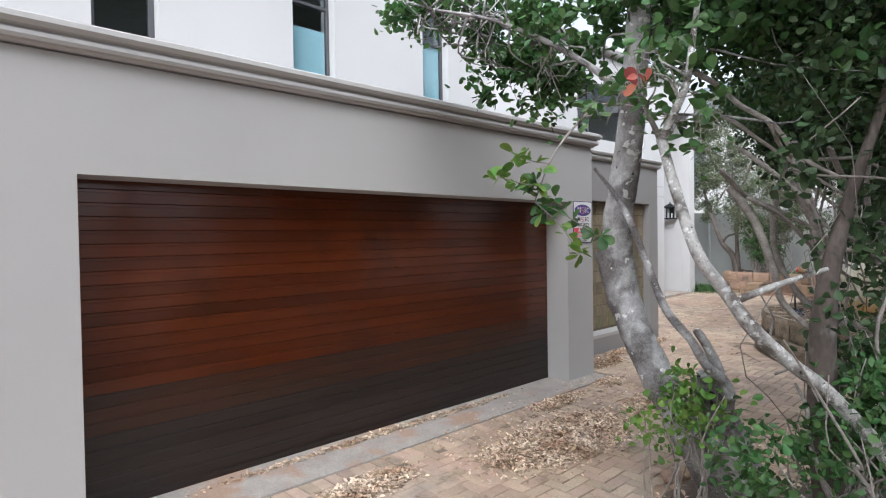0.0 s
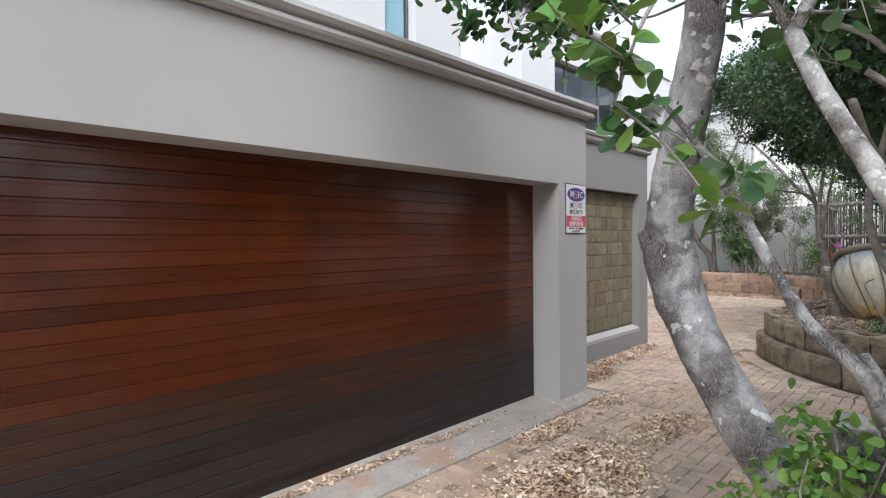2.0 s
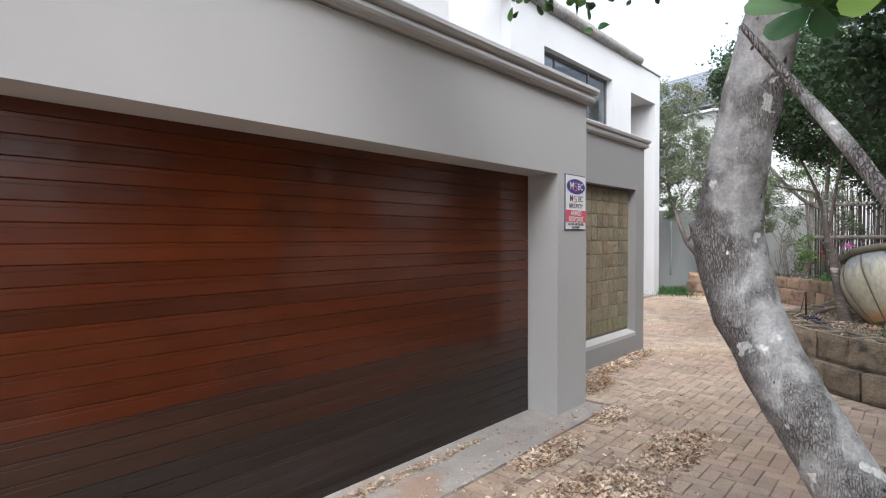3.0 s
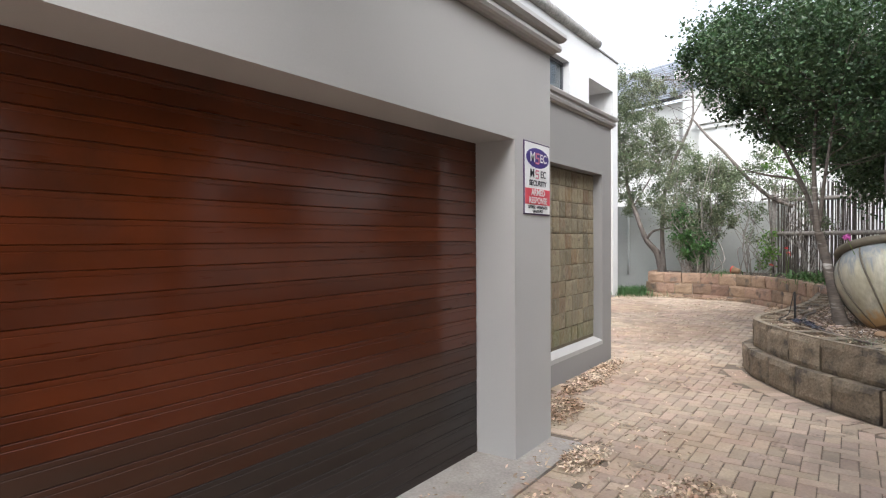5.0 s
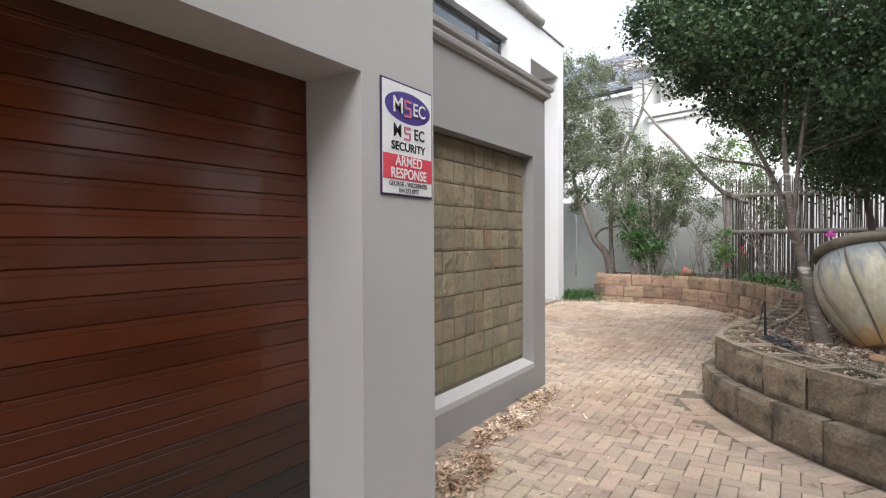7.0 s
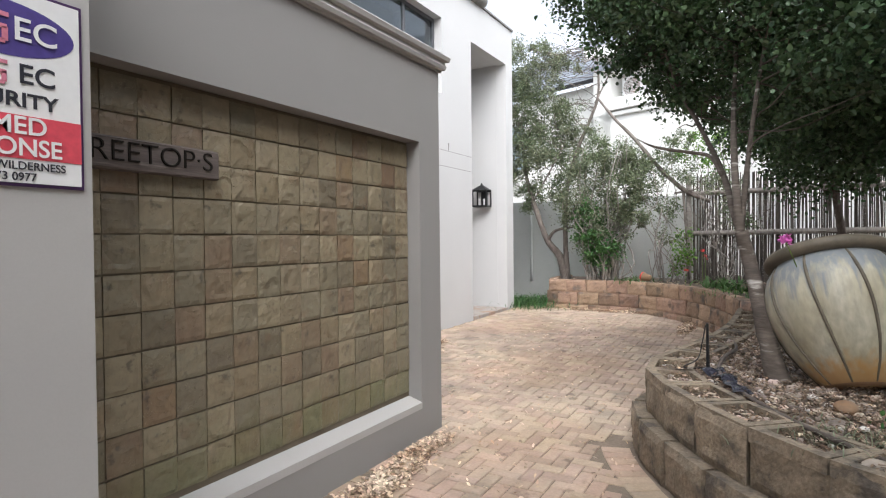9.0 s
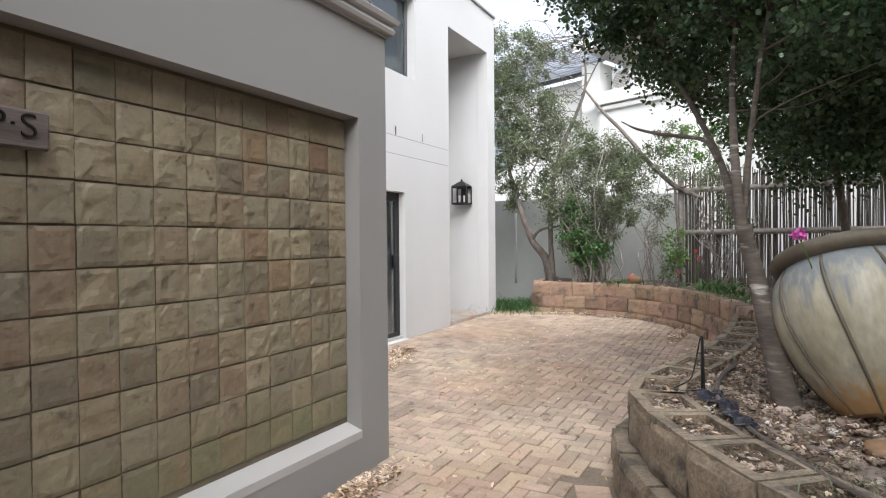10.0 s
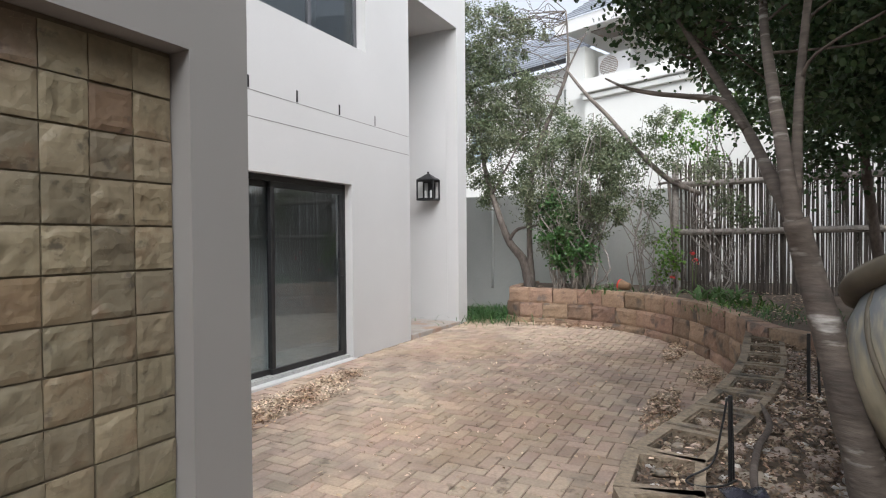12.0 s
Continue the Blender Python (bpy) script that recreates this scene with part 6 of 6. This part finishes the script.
strappy("grass_tuft", "low tufts of green grass along the planter edge", 15.0, 2.35, 0.33, 200, 0.2, 0.008, LEAF_LIME, 145, 0.8, "grass")
strappy("leafy_plant", "blue-green low plant in the raised bed", 16.5, 4.3, 0.33, 70, 0.35, 0.02, LEAF, 146, 0.7)
strappy("dry_grass", "dry grass tuft among the pebbles", 8.35, 1.75, 0.26, 160, 0.13, 0.004, LEAF_GREY, 147, 0.5, "grass")
shrub("groundcover", "small dark green groundcover on the planter edge", [(8.25, 1.5, 0.33, 0.12), (8.2, 1.3, 0.33, 0.13)], 2500, 0.03, LEAF, 148, 3, foot=0.25)
for k, (x, y, z) in enumerate([(16.2, 3.05, 0.95), (16.4, 3.35, 0.6), (16.1, 3.0, 0.85)]):
    f = thing("red_flower", "small bright red flower on a green stem in the raised bed", "flower", "red flowers in the bed", at=(x, y, 0.33))
    raw("stem", *tube_data([(0, 0, 0), (0.01, 0.01, (z - 0.33) / 2), (0, 0, z - 0.33)], [0.004, 0.003], 5, 3), LEAF_LIME, f)
    r2 = np.random.default_rng(k)
    leaf_mesh("petals", r2.normal(size=(20, 3)) * 0.018 + (0, 0, z - 0.33), 0.03, PETAL_RED, f, seed=k, kind="stuff")
ornament = thing("fallen_pot", "small toppled red and terracotta pot on planter edge", "plant pot")
ornament.matrix_basis = pose(16.35, 3.95, 0.44, 0, 80, 70)
vs, fs = lathe([(0.0, 0.0), (0.055, 0.0), (0.075, 0.14), (0.085, 0.14), (0.085, 0.17), (0.07, 0.17), (0.06, 0.03), (0.0, 0.02)], 20)
raw("body", vs, fs, RUST, ornament, smooth=True)
vs, fs = lathe([(0.087, 0.142), (0.087, 0.168), (0.084, 0.168), (0.084, 0.142)], 20)
raw("band", vs, fs, PETAL_RED, ornament, "red band")

# ---- fallen leaves ----
PILES = [(4.05, 2.68, 0.95, 0.45, 4200), (3.5, 2.75, 0.4, 0.3, 1200), (2.35, 3.1, 0.45, 0.18, 1200), (4.85, 3.32, 0.45, 0.13, 1100), (5.5, 2.65, 0.6, 0.22, 700), (5.95, 3.36, 0.3, 0.13, 500),
         (6.75, 3.95, 0.5, 0.22, 900), (7.9, 4.08, 0.75, 0.14, 1200), (8.6, 4.15, 0.5, 0.10, 700), (11.2, 5.95, 0.9, 0.32, 1500), (12.0, 6.1, 0.5, 0.2, 500), (13.6, 2.75, 0.45, 0.14, 1100), (14.9, 3.15, 0.9, 0.12, 900),
         (16.15, 4.6, 0.12, 1.4, 700), (3.2, 3.85, 1.9, 0.05, 700), (5.0, 3.2, 2.4, 0.6, 420), (9.0, 3.8, 3.0, 1.2, 260), (13.0, 4.5, 3.0, 1.2, 350), (12.3, 3.0, 0.8, 0.15, 500)]
rng = np.random.default_rng(200)
for k, (cx, cy, sx, sy, n) in enumerate(PILES):
    n = int(n * 1.7)
    u = rng.normal(size=(n, 2)) * (0.5, 0.5)
    u = np.where(rng.random((n, 1)) < 0.65, u / (np.linalg.norm(u, axis=1)[:, None] + 1e-9) * rng.random((n, 1)) ** 0.55 * 0.85, u)
    u = u[np.linalg.norm(u, axis=1) < 1.25]
    tall = 0.035 if n > 400 else 0.006
    q = np.stack([cx + u[:, 0] * sx, np.minimum(cy + u[:, 1] * sy, 99), rng.random(len(u)) * tall * np.maximum(1 - np.linalg.norm(u, axis=1), 0.1)], 1)
    q = np.array([p for p in q if not (p[0] < 6.2 and p[1] > 3.96) and not (p[0] >= 6.2 and p[0] < 9.15 and p[1] > 4.27) and p[1] < 6.45])
    q[:, 2] += np.array([ground_z(x) for x in q[:, 0]]) + 0.010
    tagged(leaf_mesh("fallen_leaves", q, 0.038, DRY, seed=210 + k, flat=0.6, shape=SLIM_SHAPE, kind="stuff"), "dry brown and pale fallen leaves drifted on the paving", "fallen leaves")
q = np.stack([rng.uniform(7.5, 13.2, 2600), rng.uniform(0.5, 2.75, 2600), rng.uniform(0.255, 0.28, 2600)], 1)
q = np.array([p for p in q if inside(p[0], p[1], BED)])
tagged(leaf_mesh("leaf_litter", q, 0.032, DRY, seed=240, flat=0.7, shape=SLIM_SHAPE, kind="stuff"), "brown leaf litter among the pebbles", "fallen leaves")
q = np.stack([rng.uniform(7.5, 13.2, 30000), rng.uniform(0.9, 2.85, 30000), rng.uniform(0.262, 0.285, 30000)], 1)
q = np.array([p for p in q if inside(p[0], p[1], BED)])
tagged(leaf_mesh("bed_debris", q, 0.021, DRY_BROWN, seed=243, flat=0.6, shape=SLIM_SHAPE, kind="stuff"), "fine brown bark chips and rotted leaves among the pebbles", "fallen leaves")
q = np.stack([rng.uniform(2.4, 5.0, 1800), rng.uniform(-0.8, 1.5, 1800), rng.uniform(-0.13, -0.08, 1800)], 1)
tagged(leaf_mesh("leaf_litter", q, 0.05, DRY, seed=241, flat=0.6, shape=SLIM_SHAPE, kind="stuff"), "brown leaf litter on the soil under the trees", "fallen leaves")
q = np.stack([rng.uniform(13.4, 17.0, 1800), rng.uniform(1.6, 6.4, 1800), rng.uniform(0.34, 0.37, 1800)], 1)
q = np.array([p for p in q if inside(p[0], p[1], [(x + 0.1, y - 0.04) for x, y in FAR] + [(12.6, 0.5), (18, 0.5), (18, 5.9)])])
tagged(leaf_mesh("leaf_litter", q, 0.045, DRY, seed=242, flat=0.7, shape=SLIM_SHAPE, kind="stuff"), "brown leaf litter in the raised bed", "fallen leaves")

# ---- concrete apron and paving ----
bm = bmesh.new()
box(bm, 0.4, 6.2, 3.47, 3.999, -0.40, -0.262, 0.0)
bmesh.ops.subdivide_edges(bm, edges=bm.edges[:], cuts=5, use_grid_fill=True)
for v in bm.verts:
    v.co.z += noise.noise(v.co * 3) * 0.006
    v.co.y += noise.noise(v.co * 2.3) * 0.02 if v.co.y < 3.5 else 0
part("pavement_apron", bm, CONCRETE, None, "stained grey concrete strip along the garage door", "structure")

TREE_BED = [(-6, -0.6), (0.5, -0.2), (2.2, 0.15), (2.75, 0.75), (3.0, 1.30), (3.35, 1.55), (3.75, 1.50), (4.2, 1.0), (4.6, 0.2), (5.2, -1.0), (6.9, -2.5), (6.9, -9), (-6, -9)]
NEAR_BED = [(x + 0.12, y - 0.12) for x, y in NEAR] + [(13.3, -4), (7.2, -4)]
FAR_BED = [(x + 0.15, y - 0.02) for x, y in FAR[2:]] + [(12.6, -4), (24, -4), (24, 7), (16.45, 7)]


BORDER = [Vector((p.x, p.y, 0)) for p in curve_points([(x, y, 0) for x, y in NEAR], 8)]


def near_border(x, y):
    """Distance from the line of the near planter."""
    q = Vector((x, y, 0))
    best = 9.0
    for a, b in zip(BORDER[:-1], BORDER[1:]):
        d = b - a
        k = min(max((q - a).dot(d) / d.length_squared, 0), 1)
        best = min(best, (a + d * k - q).length)
    return best


def paved(x, y):
    if 7.2 < x < 9.55 and near_border(x, y) < 0.33:
        return False
    if y > (3.255 if 0.35 < x < 6.3 else (3.66 if x <= 0.4 else (4.26 if x < 9.2 else 6.5))):
        return False
    if x > 16.7 or y < -3.5:
        return False
    return not (inside(x, y, TREE_BED) or inside(x, y, NEAR_BED) or inside(x, y, FAR_BED))


bm = bmesh.new()
for x0, x1 in ((-6, 3), (3, 10), (10, 13), (13, 16.9)):
    vs = [bm.verts.new((x, y, ground_z(x) - 0.0078)) for x, y in ((x0, -4), (x1, -4), (x1, 6.6), (x0, 6.6))]
    bm.faces.new(vs)
    lo = [bm.verts.new((x, y, ground_z(x) - 0.085)) for x, y in ((x0, -4), (x1, -4), (x1, 6.6), (x0, 6.6))]
    for i in range(4):
        bm.faces.new((vs[i], lo[i], lo[(i + 1) % 4], vs[(i + 1) % 4]))
paving = part("pavement", bm, SAND, None, "herringbone paving of worn tan and pink clay bricks with sandy joints", "structure")

L, W_, B = 0.1995, 0.0995, 0.0035
PV = [(-1, -1, 0, 1), (1, -1, 0, 1), (1, 1, 0, 1), (-1, 1, 0, 1)]


def paver_geometry():
    v = []
    for inset, zz in ((0.0, -0.03), (0.0, -B), (B, 0.0)):
        for sx, sy in ((-1, -1), (1, -1), (1, 1), (-1, 1)):
            v.append((sx * ((L - 0.006) / 2 - inset), sy * ((W_ - 0.006) / 2 - inset), zz))
    f = [(8, 9, 10, 11)]
    for r in (0, 4):
        f += [(r + i, r + (i + 1) % 4, r + 4 + (i + 1) % 4, r + 4 + i) for i in range(4)]
    return v, f


pv_v, pv_f = paver_geometry()
brick_me = bpy.data.meshes.new("brick")
brick_me.from_pydata(pv_v, [], pv_f)
brick_me.materials.append(PAVER)
brng = np.random.default_rng(300)
spots = []
w = 0.1
for i in range(-65, 175):
    for j in range(-40, 70):
        k = (i - j) % 4
        if k == 0:
            spots.append(((i + 1) * w, (j + 0.5) * w, 0))
        elif k == 3:
            spots.append(((i + 0.5) * w, (j + 1) * w, 90))
done = 0
rest_v, rest_f = [], []
arr = np.array(pv_v)
spots = [q for q in spots if paved(q[0], q[1])]
spots += [(0.45 + 0.101 * k, 3.362, 90) for k in range(58)]
s = 0.3
while s < 5.2:
    c, d = at_length(BORDER, s)
    n_out = Vector((-d.y, d.x, 0))
    c = c + n_out * 0.205
    if 7.2 < c.x < 9.52:
        spots.append((c.x, c.y, math.degrees(math.atan2(n_out.y, n_out.x))))
    s += 0.094
for x, y, a in spots:
    dz, tx, ty = brng.normal() * 0.0013, brng.normal() * 0.35, brng.normal() * 0.35
    zz = ground_z(x) + dz
    x, y = x + brng.normal() * 0.0012, y + brng.normal() * 0.0012
    if done < 300 and 5.6 < x < 8.4 and 1.6 < y < 4.2:
        ob = link("brick", brick_me, PAVER, paving)
        ob.location = (x, y, zz)
        ob.rotation_euler = (radians(tx), radians(ty), radians(a + brng.normal() * 0.5))
        done += 1
    else:
        r = np.array(Euler((radians(tx), radians(ty), radians(a + brng.normal() * 0.5))).to_matrix())
        q = arr @ r.T + (x, y, zz)
        o = len(rest_v)
        rest_v += [tuple(p) for p in q]
        rest_f += [tuple(n + o for n in f) for f in pv_f]
tagged(raw("bricks", rest_v, rest_f, PAVER_REST, paving), kind="stuff")


# ---- slate tiles ----
def slate_mesh(seed, material=SLATE):
    r2 = np.random.default_rng(seed)
    n, h = 8, 0.0775
    verts, faces = [], []
    for k in range(n + 1):
        for i in range(n + 1):
            u, v2 = i / n * 2 - 1, k / n * 2 - 1
            edge = max(abs(u), abs(v2)) > 0.99
            wob = 0.0012 * noise.noise(Vector((u * 3 + seed, v2 * 3, 0)))
            dep = 0.001 if edge else -0.003 + 0.0045 * noise.noise(Vector((u * 1.4, v2 * 1.4, seed * 3.1))) - 0.0013 * max(-1, min(1, 9 * noise.noise(Vector((u * 1.3 + seed * 2.3, v2 * 1.6, 7.0)))))
            verts.append((u * (h + wob * 3), dep, v2 * (h + 0.0010 + wob * 3)))
    m = len(verts)
    for sx, sz in ((-1, -1), (1, -1), (1, 1), (-1, 1)):
        verts.append((sx * h, 0.012, sz * (h + 0.0010)))
    for k in range(n):
        for i in range(n):
            q = k * (n + 1) + i
            faces.append((q, q + 1, q + n + 2, q + n + 1))
    bot, top = list(range(n + 1)), [n * (n + 1) + i for i in range(n + 1)]
    lef, rig = [k * (n + 1) for k in range(n + 1)], [k * (n + 1) + n for k in range(n + 1)]
    faces += [tuple(reversed(bot)) + (m, m + 1), tuple(top) + (m + 2, m + 3), tuple(lef) + (m + 3, m), tuple(reversed(rig)) + (m + 1, m + 2)]
    me = bpy.data.meshes.new("tile")
    me.from_pydata(verts, [], faces)
    me.materials.append(material)
    return me


tiles = [slate_mesh(s) for s in range(14)] + [slate_mesh(20 + s, SLATE_RUST) for s in range(1)]
trng = np.random.default_rng(400)
for i in range(16):
    for j in range(12):
        x, z = 8.765 - 0.1603 * i, 0.145 + 0.1655 * j
        if x < NICHE[0] + 0.05 or z > 1.86:
            continue
        ob = link("tile", tiles[int(trng.integers(15))], SLATE, slate_panel)
        ob.location = (x + trng.normal() * 0.001, P2Y + 0.103 + trng.normal() * 0.0012, z + trng.normal() * 0.001)
        ob.rotation_euler = (radians(trng.normal() * 0.5), 0, radians(trng.normal() * 0.5))
